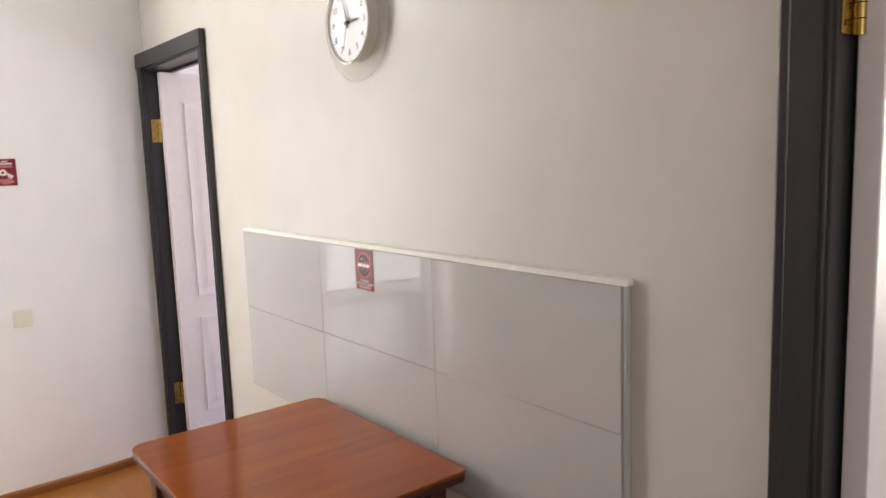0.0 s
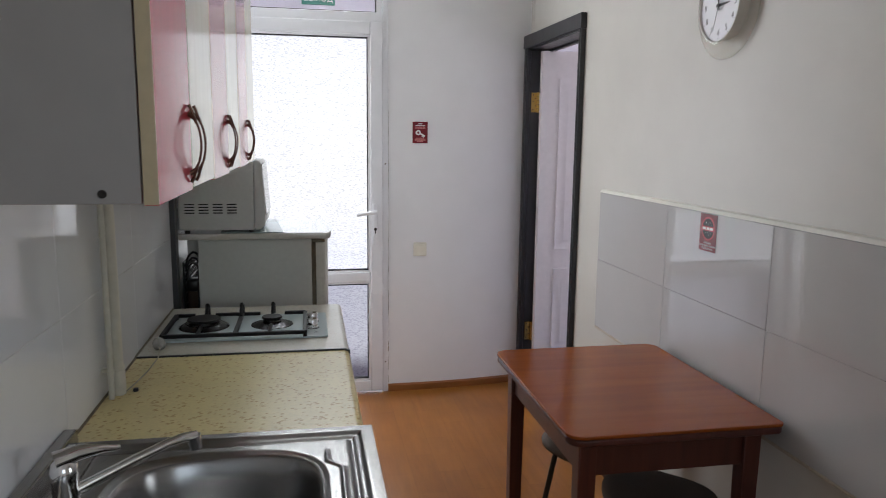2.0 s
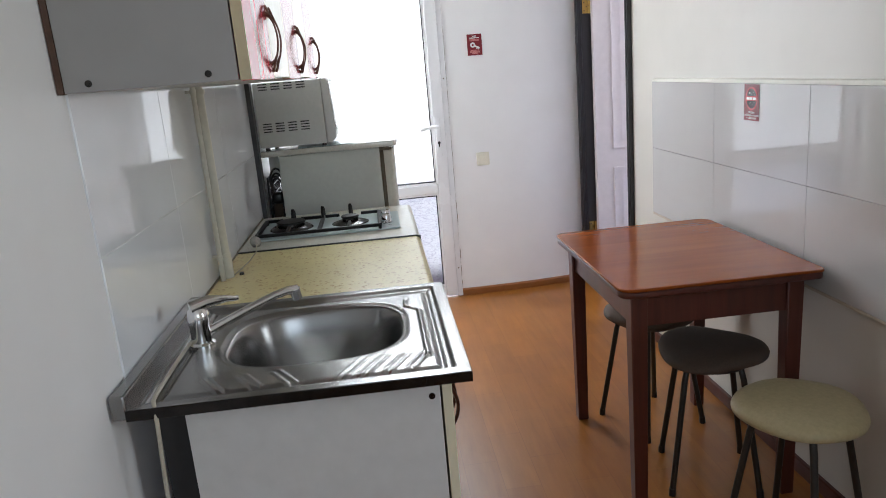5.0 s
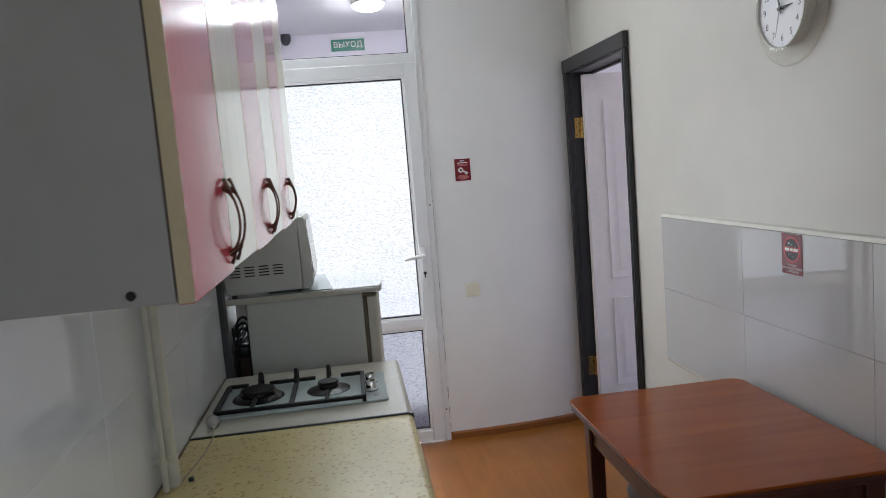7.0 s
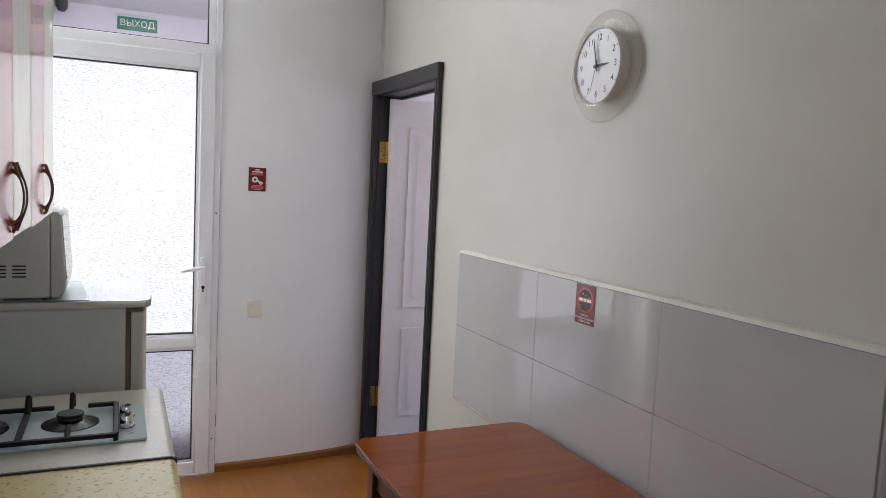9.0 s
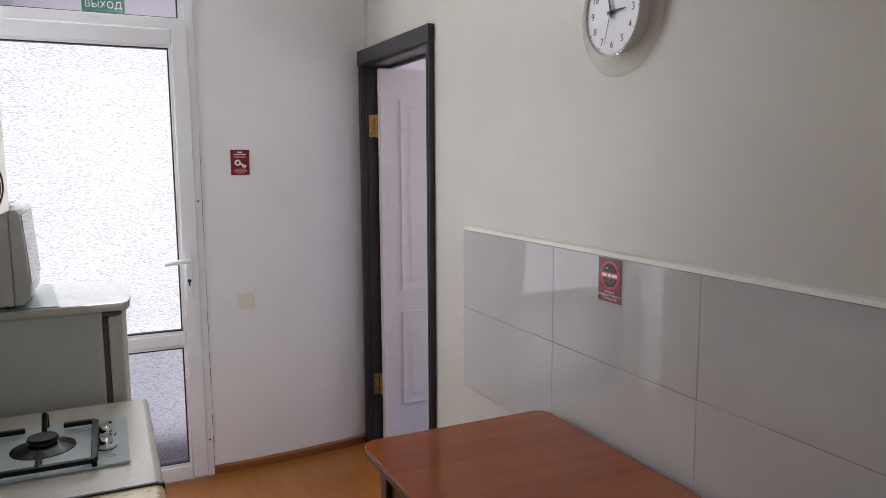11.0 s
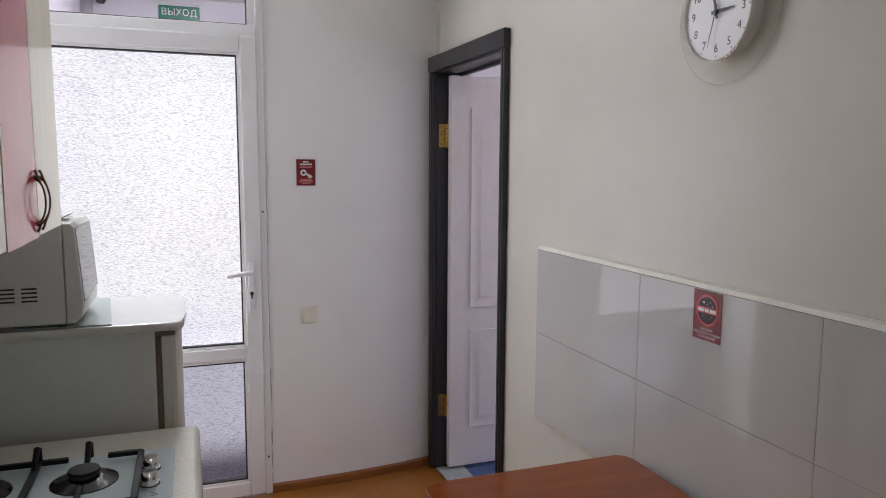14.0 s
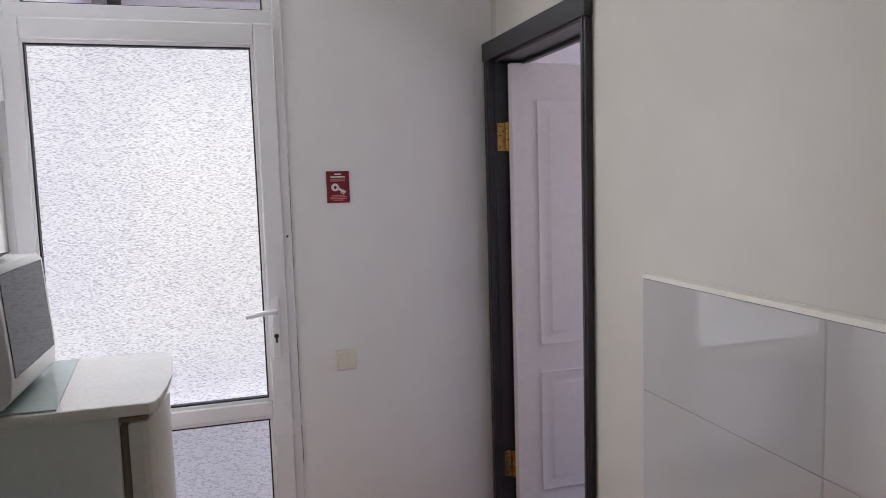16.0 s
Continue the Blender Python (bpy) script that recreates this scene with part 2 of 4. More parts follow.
def floor_material():
    m, nt, b = nodes_of("orange_linoleum")
    v = coords(nt)
    br = nt.nodes.new("ShaderNodeTexBrick")
    br.inputs["Scale"].default_value = 1.0
    br.inputs["Brick Width"].default_value, br.inputs["Row Height"].default_value = 0.36, 0.12
    br.inputs["Mortar Size"].default_value, br.inputs["Mortar Smooth"].default_value = 0.0015, 0.6
    br.inputs["Color1"].default_value, br.inputs["Color2"].default_value = (0.365, 0.142, 0.022, 1), (0.315, 0.117, 0.018, 1)
    br.inputs["Mortar"].default_value = (0.275, 0.10, 0.015, 1)
    rot = nt.nodes.new("ShaderNodeVectorRotate")
    rot.rotation_type = "Z_AXIS"
    rot.inputs["Angle"].default_value = radians(90)
    nt.links.new(v, rot.inputs["Vector"])
    nt.links.new(rot.outputs["Vector"], br.inputs["Vector"])
    grain = ramp(nt, noise_tex(nt, coords(nt, (28, 3, 1)), 1.0, 6.0, 0.6), [(0.3, (0.78, 0.74, 0.7)), (0.7, (1, 1, 1))])
    blot = ramp(nt, noise_tex(nt, v, 3.5, 4.0), [(0.3, (0.82, 0.80, 0.78)), (0.7, (1.0, 1.0, 1.0))])
    nt.links.new(mix(nt, 1.0, mix(nt, 1.0, br.outputs["Color"], grain, "MULTIPLY"), blot, "MULTIPLY"), b.inputs["Base Color"])
    nt.links.new(ramp(nt, noise_tex(nt, v, 6.0), [(0.2, (0.27, 0.27, 0.27)), (0.8, (0.33, 0.33, 0.33))]), b.inputs["Roughness"])
    bump(nt, b, noise_tex(nt, v, 160.0, 2.0), 0.04, 0.001)
    return m


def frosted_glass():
    """Patterned glass: short wavy ripples that scatter what lies behind; their dark lines and glow are also painted
    into the tint.
    """
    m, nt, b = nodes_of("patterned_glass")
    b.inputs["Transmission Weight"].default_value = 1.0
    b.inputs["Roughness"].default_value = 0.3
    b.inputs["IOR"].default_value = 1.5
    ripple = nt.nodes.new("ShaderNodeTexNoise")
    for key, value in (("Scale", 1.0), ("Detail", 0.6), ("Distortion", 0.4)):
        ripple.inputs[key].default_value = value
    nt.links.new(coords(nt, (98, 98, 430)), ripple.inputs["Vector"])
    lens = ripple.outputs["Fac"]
    # light and dark of the ripples and uneven brightness behind, put into the base colour
    uneven_glow = ramp(nt, noise_tex(nt, coords(nt, (2, 2, 1.4)), 1.0, 2.0), [(0.3, (0.88, 0.88, 0.92)), (0.6, (1.0, 1.0, 0.99))])
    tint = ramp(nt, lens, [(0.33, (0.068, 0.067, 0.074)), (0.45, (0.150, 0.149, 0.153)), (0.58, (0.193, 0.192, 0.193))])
    nt.links.new(mix(nt, 1.0, tint, uneven_glow, "MULTIPLY"), b.inputs["Base Color"])
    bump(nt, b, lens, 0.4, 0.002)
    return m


def clear_glass(name="clear_glass", tint=(0.97, 0.98, 0.98)):
    m, nt, b = nodes_of(name)
    b.inputs["Base Color"].default_value = (*tint, 1)
    b.inputs["Transmission Weight"].default_value, b.inputs["Roughness"].default_value, b.inputs["IOR"].default_value = 1.0, 0.0, 1.1
    return m


FLOOR = floor_material()
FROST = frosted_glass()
CLEAR = clear_glass()
PLASTICGLASS, _nt, _b = nodes_of("clear_plastic")
_t, _m, _b.inputs["Roughness"].default_value = _nt.nodes.new("ShaderNodeBsdfTransparent"), _nt.nodes.new("ShaderNodeMixShader"), 0.08
_b.inputs["Base Color"].default_value, _t.inputs["Color"].default_value, _m.inputs["Fac"].default_value = (0.8, 0.79, 0.74, 1), (0.985, 0.98, 0.965, 1), 0.30
for _s, _k in ((_t, 1), (_b, 2)):
    _nt.links.new(_s.outputs[0], _m.inputs[_k])
_nt.links.new(_m.outputs[0], _nt.nodes["Material Output"].inputs["Surface"])
LAMPGLOW, _nt, _b = nodes_of("lamp_diffuser")
_b.inputs["Emission Color"].default_value, _b.inputs["Emission Strength"].default_value = (1.0, 0.94, 0.95, 1), 80.0

# ---- mesh helpers ----
ROOT = {}
LAYOUT = Vector((0, 0, 0))   # where the origin of a fitted group of things stands


def thing(name, at, label, category, group="", kind=""):
    """An empty at a thing's base, under which its parts hang."""
    ob = new(name)
    ob.empty_display_size = 0.05
    ob.location = Vector(at) + LAYOUT
    ROOT[ob.name] = Vector(at)
    return tagged(ob, label, category, group, kind)


def finish(bm, material, smooth=35):
    me = bpy.data.meshes.new("mesh")
    bmesh.ops.recalc_face_normals(bm, faces=bm.faces)
    for e in bm.edges:
        e.smooth = len(e.link_faces) == 2 and e.calc_face_angle(3.14) < radians(smooth)
    for f in bm.faces:
        near = [g.calc_area() for e in f.edges for g in e.link_faces if g is not f]
        f.smooth = not near or f.calc_area() < 4 * sum(near) / len(near)
    bm.to_mesh(me)
    bm.free()
    if material:
        me.materials.append(material)
    return me


def part(name, bm, material, parent, label="", smooth=35):
    """One mesh, built in world metres, hung under its thing or part."""
    base = ROOT[parent.name]
    bmesh.ops.translate(bm, verts=bm.verts, vec=-base)
    ob = new(name, finish(bm, material, smooth))
    ob.parent = parent
    ROOT[ob.name] = base
    return tagged(ob, label)


def solo(name, bm, material, label, category, kind="", group="", at=None, smooth=35):
    """A thing of a single mesh, with its origin at the given place."""
    at = Vector(at) if at else Vector((0, 0, 0))
    bmesh.ops.translate(bm, verts=bm.verts, vec=-at)
    ob = new(name, finish(bm, material, smooth))
    ob.location = at + LAYOUT
    ROOT[ob.name] = at
    return tagged(ob, label, category, group, kind)


def box(x0, x1, y0, y1, z0, z1, bev=0.0, seg=2):
    bm = bmesh.new()
    bmesh.ops.create_cube(bm, size=1)
    bmesh.ops.scale(bm, verts=bm.verts, vec=(x1 - x0, y1 - y0, z1 - z0))
    bmesh.ops.translate(bm, verts=bm.verts, vec=((x0 + x1) / 2, (y0 + y1) / 2, (z0 + z1) / 2))
    if bev:
        bmesh.ops.bevel(bm, geom=list(bm.edges), offset=bev, segments=seg, affect="EDGES", profile=0.5)
    return bm


def join(*bms):
    out = bms[0]
    for b in bms[1:]:
        me = bpy.data.meshes.new("tmp")
        b.to_mesh(me)
        b.free()
        out.from_mesh(me)
        bpy.data.meshes.remove(me)
    return out


def rod(p0, p1, r0, r1=None, n=16):
    p0, p1 = Vector(p0), Vector(p1)
    bm = bmesh.new()
    bmesh.ops.create_cone(bm, cap_ends=True, segments=n, radius1=r0, radius2=r0 if r1 is None else r1, depth=(p1 - p0).length)
    bmesh.ops.transform(bm, verts=bm.verts, matrix=Matrix.Translation((p0 + p1) / 2) @ (p1 - p0).to_track_quat("Z", "Y").to_matrix().to_4x4())
    return bm


def lathe(profile, at, axis=(0, 0, 1), n=40, ring_shape=False):
    """Turns (radius, height) pairs round an axis; a ring shape is closed on itself, with a hole."""
    profile = list(profile) + [profile[0]] if ring_shape else profile
    bm = bmesh.new()
    rings = []
    for r, h in profile:
        rings.append([bm.verts.new((r * math.cos(6.28318 * k / n), r * math.sin(6.28318 * k / n), h)) for k in range(n)])
    for a, b in zip(rings, rings[1:]):
        for k in range(n):
            bm.faces.new((a[k], a[(k + 1) % n], b[(k + 1) % n], b[k]))
    for ring, r in ((rings[0], profile[0][0]), (rings[-1], profile[-1][0])):
        if r > 1e-5 and not ring_shape:
            bm.faces.new(ring)
    bmesh.ops.remove_doubles(bm, verts=bm.verts, dist=1e-6)
    bmesh.ops.transform(bm, verts=bm.verts, matrix=Matrix.Translation(at) @ Vector(axis).to_track_quat("Z", "Y").to_matrix().to_4x4())
    return bm


def tube(points, r, n=10):
    """A round bar swept along points; r is one radius or one for each point."""
    pts = [Vector(p) for p in points]
    rs = r if isinstance(r, (list, tuple)) else [r] * len(pts)
    bm = bmesh.new()
    rings, up = [], Vector((0.13, 0.27, 0.95))
    for k, p in enumerate(pts):
        d = (pts[min(k + 1, len(pts) - 1)] - pts[max(k - 1, 0)]).normalized()
        if abs(d.dot(up)) > 0.98:
            up = Vector((1, 0, 0.1))
        a = d.cross(up).normalized()
        b = d.cross(a)
        up = -b if k else up
        rings.append([bm.verts.new(p + rs[k] * (math.cos(6.28318 * j / n) * a + math.sin(6.28318 * j / n) * b)) for j in range(n)])
        up = a.cross(d)
    for a, b in zip(rings, rings[1:]):
        for j in range(n):
            bm.faces.new((a[j], a[(j + 1) % n], b[(j + 1) % n], b[j]))
    bm.faces.new(rings[0])
    bm.faces.new(rings[-1])
    return bm


def arc(p0, p1, lift, n=12):
    """Points of a bow from p0 to p1 that swells by the vector lift."""
    p0, p1, lift = Vector(p0), Vector(p1), Vector(lift)
    return [p0.lerp(p1, k / n) + lift * math.sin(math.pi * k / n) ** 0.75 for k in range(n + 1)]


def plate(outline, z0, z1, bev=0.0, seg=2):
    """A flat outline (x, y), raised from z0 to z1 with rounded edges."""
    bm = bmesh.new()
    f = bm.faces.new([bm.verts.new((x, y, z0)) for x, y in outline])
    top = bmesh.ops.extrude_face_region(bm, geom=[f])["geom"]
    bmesh.ops.translate(bm, verts=[g for g in top if isinstance(g, bmesh.types.BMVert)], vec=(0, 0, z1 - z0))
    if bev:
        es = [e for e in bm.edges if abs(e.verts[0].co.z - e.verts[1].co.z) < 1e-6]
        bmesh.ops.bevel(bm, geom=es, offset=bev, segments=seg, affect="EDGES", profile=0.5)
    return bm


def rounded(x0, x1, y0, y1, radii, n=6):
    """Outline of a rectangle with a radius at each corner, from (x0, y0) round by (x1, y0)."""
    out = []
    for (cx, cy, sx, sy, a0), r in zip(((x0, y0, 1, 1, 180), (x1, y0, -1, 1, 270), (x1, y1, -1, -1, 0), (x0, y1, 1, -1, 90)), radii):
        for k in range(n + 1 if r else 1):
            a = radians(a0 + (90 * k / n if r else 0))
            out.append((cx + sx * r + r * math.cos(a), cy + sy * r + r * math.sin(a)) if r else (cx, cy))
    return out


def moved(bm, m):
    bmesh.ops.transform(bm, verts=bm.verts, matrix=m)
    return bm


def lettering(body, size, m, material, parent, name="lettering", depth=0.0006):
    """Raised words in the built-in font as one mesh."""
    cu = bpy.data.curves.new("words", "FONT")
    cu.body, cu.size, cu.align_x, cu.align_y, cu.extrude = body, size, "CENTER", "CENTER", depth
    tmp = bpy.data.objects.new("words", cu)
    scene.collection.objects.link(tmp)
    bpy.context.view_layer.update()
    me = bpy.data.meshes.new_from_object(tmp.evaluated_get(bpy.context.evaluated_depsgraph_get()))
    bpy.data.objects.remove(tmp)
    bpy.data.curves.remove(cu)
    bm = bmesh.new()
    bm.from_mesh(me)
    bpy.data.meshes.remove(me)
    return part(name, moved(bm, m), material, parent)


# local x to the right and y up, facing the room, on the east and the north wall
def on_east(y, z, x):
    return Matrix(((0, 0, -1, x), (-1, 0, 0, y), (0, 1, 0, z), (0, 0, 0, 1)))


def on_north(x, z, y):
    return Matrix(((1, 0, 0, x), (0, 0, -1, y), (0, 1, 0, z), (0, 0, 0, 1)))


# ---- the setting ----
WX, EX, NY, SY, CZ = 0.644, 2.395, 4.115, -1.6, 2.75   # west and east wall faces, north and south wall faces, ceiling
floor = solo("floor", box(WX - 0.125, EX + 0.12, SY - 0.12, NY + 0.145, -0.12, 0.0), FLOOR, "orange-brown wood-look linoleum floor, slightly glossy", "floor", "structure")
solo("ceiling", box(WX - 0.125, EX + 0.12, SY - 0.12, NY + 0.145, CZ, CZ + 0.12), CEIL, "plain white painted ceiling", "ceiling", "structure")
solo("wall_west", box(WX - 0.125, WX, SY - 0.12, NY + 0.145, 0, CZ), WALL, "white painted plaster wall", "wall", "structure")
east = join(box(EX, EX + 0.12, SY - 0.12, 0.085, 0, CZ), box(EX, EX + 0.12, 0.085, 0.925, 1.975, CZ), box(EX, EX + 0.12, 0.925, 3.370, 0, CZ),
            box(EX, EX + 0.12, 3.370, 4.13, 1.975, CZ), box(EX, EX + 0.12, 4.13, NY + 0.145, 0, CZ))
solo("wall_east", east, CREAMWALL, "cream-white painted plaster wall, slightly uneven", "wall", "structure")
bend = [(1.566, 4.115), (1.75, 4.116), (1.9, 4.122), (2.05, 4.134), (2.2, 4.152), (2.32, 4.172), (EX, 4.188)]
north = join(plate(bend + [(EX, NY + 0.145), (1.566, NY + 0.145)], 0, CZ), box(WX, 1.566, NY, NY + 0.145, 2.66, CZ))
solo("wall_north", north, WALL, "white painted plaster wall that bends softly into the corner", "wall", "structure")
# the window hole in this unseen wall is assumed, for the rear fill
south = join(box(WX, 1.0, SY - 0.12, SY, 0, CZ), box(2.0, EX, SY - 0.12, SY, 0, CZ), box(1.0, 2.0, SY - 0.12, SY, 0, 1.1), box(1.0, 2.0, SY - 0.12, SY, 2.2, CZ))
solo("wall_south", south, WALL, "white painted plaster wall", "wall", "structure")

# skirting along the bent north wall and the east wall
sk = bmesh.new()
low = []
for k, (x, y) in enumerate(bend):
    low.append([sk.verts.new((x, y - d, z)) for d, z in ((0.014, 0.0), (0.014, 0.034), (0.008, 0.042), (0.0, 0.042))])
for a, b in zip(low, low[1:]):
    for j in range(3):
        sk.faces.new((a[j], b[j], b[j + 1], a[j + 1]))
solo("baseboard", sk, PLINTH, "narrow orange-brown wooden skirting along the wall", "baseboard", "structure")
solo("baseboard", join(box(EX - 0.016, EX, 0.985, 3.288, 0, 0.05, 0.004)), TABLELEG, "dark reddish-brown wooden skirting along the wall", "baseboard", "structure")


def shell(prefix, x0, x1, y0, y1, z1, wall_mat, floor_mat, hole):
    """A plain room beyond a doorway; hole (y0, y1, z0, z1) is an assumed, unseen window in its east wall."""
    solo(prefix + "_floor", box(x0, x1, y0, y1, -0.1, -0.002), floor_mat, "plain floor of the next room", "floor", "structure")
    solo(prefix + "_ceiling", box(x0, x1, y0, y1, z1, z1 + 0.1), CEIL, "plain white ceiling of the next room", "ceiling", "structure")
    solo(prefix + "_wall_south", box(x0, x1, y0 - 0.1, y0, 0, z1), wall_mat, "plain pale wall of the next room", "wall", "structure")
    solo(prefix + "_wall_north", box(x0, x1, y1, y1 + 0.1, 0, z1), wall_mat, "plain pale wall of the next room", "wall", "structure")
    h0, h1, h2, h3 = hole
    far = join(box(x1, x1 + 0.1, y0, h0, 0, z1), box(x1, x1 + 0.1, h1, y1, 0, z1), box(x1, x1 + 0.1, h0, h1, 0, h2), box(x1, x1 + 0.1, h0, h1, h3, z1))
    solo(prefix + "_wall_east", far, wall_mat, "plain pale wall with an assumed, unseen window opening", "wall", "structure")


shell("side_room", EX + 0.121, 4.5, 2.9, 5.0, 2.6, HALLWALL, BLUEFLOOR, (3.0, 4.2, 0.9, 2.3))
shell("near_room", EX + 0.121, 4.15, -1.2, 2.2, 2.6, WALL, FLOOR, (-0.6, 0.6, 0.8, 2.2))

# the hall behind the glazed door
HX0, HX1, HY, HZ = 0.62, 2.5, 6.2, 2.65
solo("hall_floor", box(HX0 - 0.1, HX1 + 0.1, NY + 0.146, HY + 0.1, -0.1, -0.002), HALLFLOOR, "violet-grey tiled floor of the hall", "floor", "structure")
solo("hall_ceiling", box(HX0 - 0.1, HX1 + 0.1, NY + 0.146, HY + 0.1, HZ, HZ + 0.1), CEIL, "white ceiling of the hall", "ceiling", "structure")
solo("hall_wall_west", box(HX0 - 0.1, HX0, NY + 0.146, HY + 0.1, 0, HZ), HALLWALL, "pale lilac-white wall of the hall", "wall", "structure")
solo("hall_wall_east", box(HX1, HX1 + 0.1, 5.02, HY + 0.1, 0, HZ), HALLWALL, "pale lilac-white wall of the hall", "wall", "structure")
far = join(box(HX0, 0.70, HY, HY + 0.1, 0, HZ), box(1.80, HX1, HY, HY + 0.1, 0, HZ), box(0.70, 1.80, HY, HY + 0.1, 2.20, HZ), box(0.70, 1.80, HY, HY + 0.1, 0, 0.65))
solo("hall_wall_north", far, HALLWALL, "pale lilac-white wall above a bright street door", "wall", "structure")


# ---- the glazed door to the hall ----
def glazed_door():
    d = thing("door_1", (1.1, 4.12, 0), "white plastic door with patterned glass panes and a clear transom", "door", kind="structure")
    y0, y1 = 4.100, 4.17
    fr = join(box(WX, 0.685, y0, y1, 0, 2.66, 0.004), box(1.535, 1.566, y0, y1, 0, 2.66, 0.004), box(0.685, 1.535, y0, y1, 2.62, 2.66, 0.003),
              box(0.685, 1.535, y0, y1, 2.070, 2.121, 0.004), box(0.685, 0.735, y0 + 0.012, y1, 2.121, 2.62, 0.003), box(1.503, 1.535, y0 + 0.012, y1, 2.121, 2.62, 0.003))
    part("frame", fr, PVC, d)
    a, b = 4.084, 4.15
    lf = join(box(0.672, 0.730, a, b, 0.012, 2.072, 0.006), box(1.466, 1.535, a, b, 0.012, 2.072, 0.006),
              box(0.730, 1.466, a, b, 2.002, 2.072, 0.006), box(0.730, 1.466, a, b, 0.655, 0.710, 0.006), box(0.730, 1.466, a, b, 0.012, 0.076, 0.006))
    leaf = part("leaf", lf, PVC, d)
    for z0, z1 in ((0.710, 2.002), (0.076, 0.655)):
        beads = (box(0.728, 0.738, a + 0.008, a + 0.03, z0, z1, 0.002), box(1.454, 1.468, a + 0.008, a + 0.03, z0, z1, 0.002),
                     box(0.738, 1.454, a + 0.008, a + 0.03, z1 - 0.012, z1 + 0.003, 0.002), box(0.738, 1.454, a + 0.008, a + 0.03, z0 - 0.003, z0 + 0.012, 0.002))
        for bead in beads:
            part("glazing_bead", bead, PVC, leaf)
        gk = (box(0.738, 0.743, a + 0.012, a + 0.034, z0 + 0.012, z1 - 0.012), box(1.449, 1.454, a + 0.012, a + 0.034, z0 + 0.012, z1 - 0.012),
                  box(0.743, 1.449, a + 0.012, a + 0.034, z1 - 0.018, z1 - 0.012), box(0.743, 1.449, a + 0.012, a + 0.034, z0 + 0.012, z0 + 0.018))
        for strip in gk:
            part("gasket", strip, GASKET, leaf)
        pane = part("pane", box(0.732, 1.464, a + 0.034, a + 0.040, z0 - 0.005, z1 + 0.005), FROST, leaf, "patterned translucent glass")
        pane.visible_shadow = False
    tg = join(box(0.735, 0.74, y0 + 0.02, y0 + 0.04, 2.121, 2.62), box(1.498, 1.503, y0 + 0.02, y0 + 0.04, 2.121, 2.62), box(0.74, 1.498, y0 + 0.02, y0 + 0.04, 2.121, 2.127))
    part("gasket", tg, GASKET, d)
    pane = part("transom_pane", box(0.73, 1.508, y0 + 0.040, y0 + 0.044, 2.115, 2.625), CLEAR, d, "clear glass")
    pane.visible_shadow = False
    # lever handle on a long plate with a keyhole
    hp = part("handle_plate", moved(plate(rounded(-0.014, 0.014, -0.115, 0.115, (0.008,) * 4, 4), 0, 0.009, 0.003), on_north(1.492, 0.985, a)), PVC, leaf)
    lever = join(rod((1.492, a - 0.005, 1.05), (1.492, a - 0.042, 1.05), 0.011, 0.010), tube([(1.495, a - 0.040, 1.051), (1.47, a - 0.043, 1.05), (1.43, a - 0.043, 1.045), (1.388, a - 0.040, 1.036)], [0.010, 0.0105, 0.0095, 0.008]))
    part("handle", lever, PVC, leaf, "white lever handle")
    key = join(rod((1.492, a - 0.0085, 0.955), (1.492, a - 0.0115, 0.955), 0.0085, n=20), box(1.4885, 1.4955, a - 0.0112, a - 0.0085, 0.930, 0.952, 0.001))
    part("keyhole", key, BLACK, hp)
    for z in (0.28, 1.05, 1.85):
        part("hinge", join(rod((0.668, a - 0.006, z - 0.05), (0.668, a - 0.006, z + 0.05), 0.009, n=14)), PVC, d)
    return d


glazed_door()


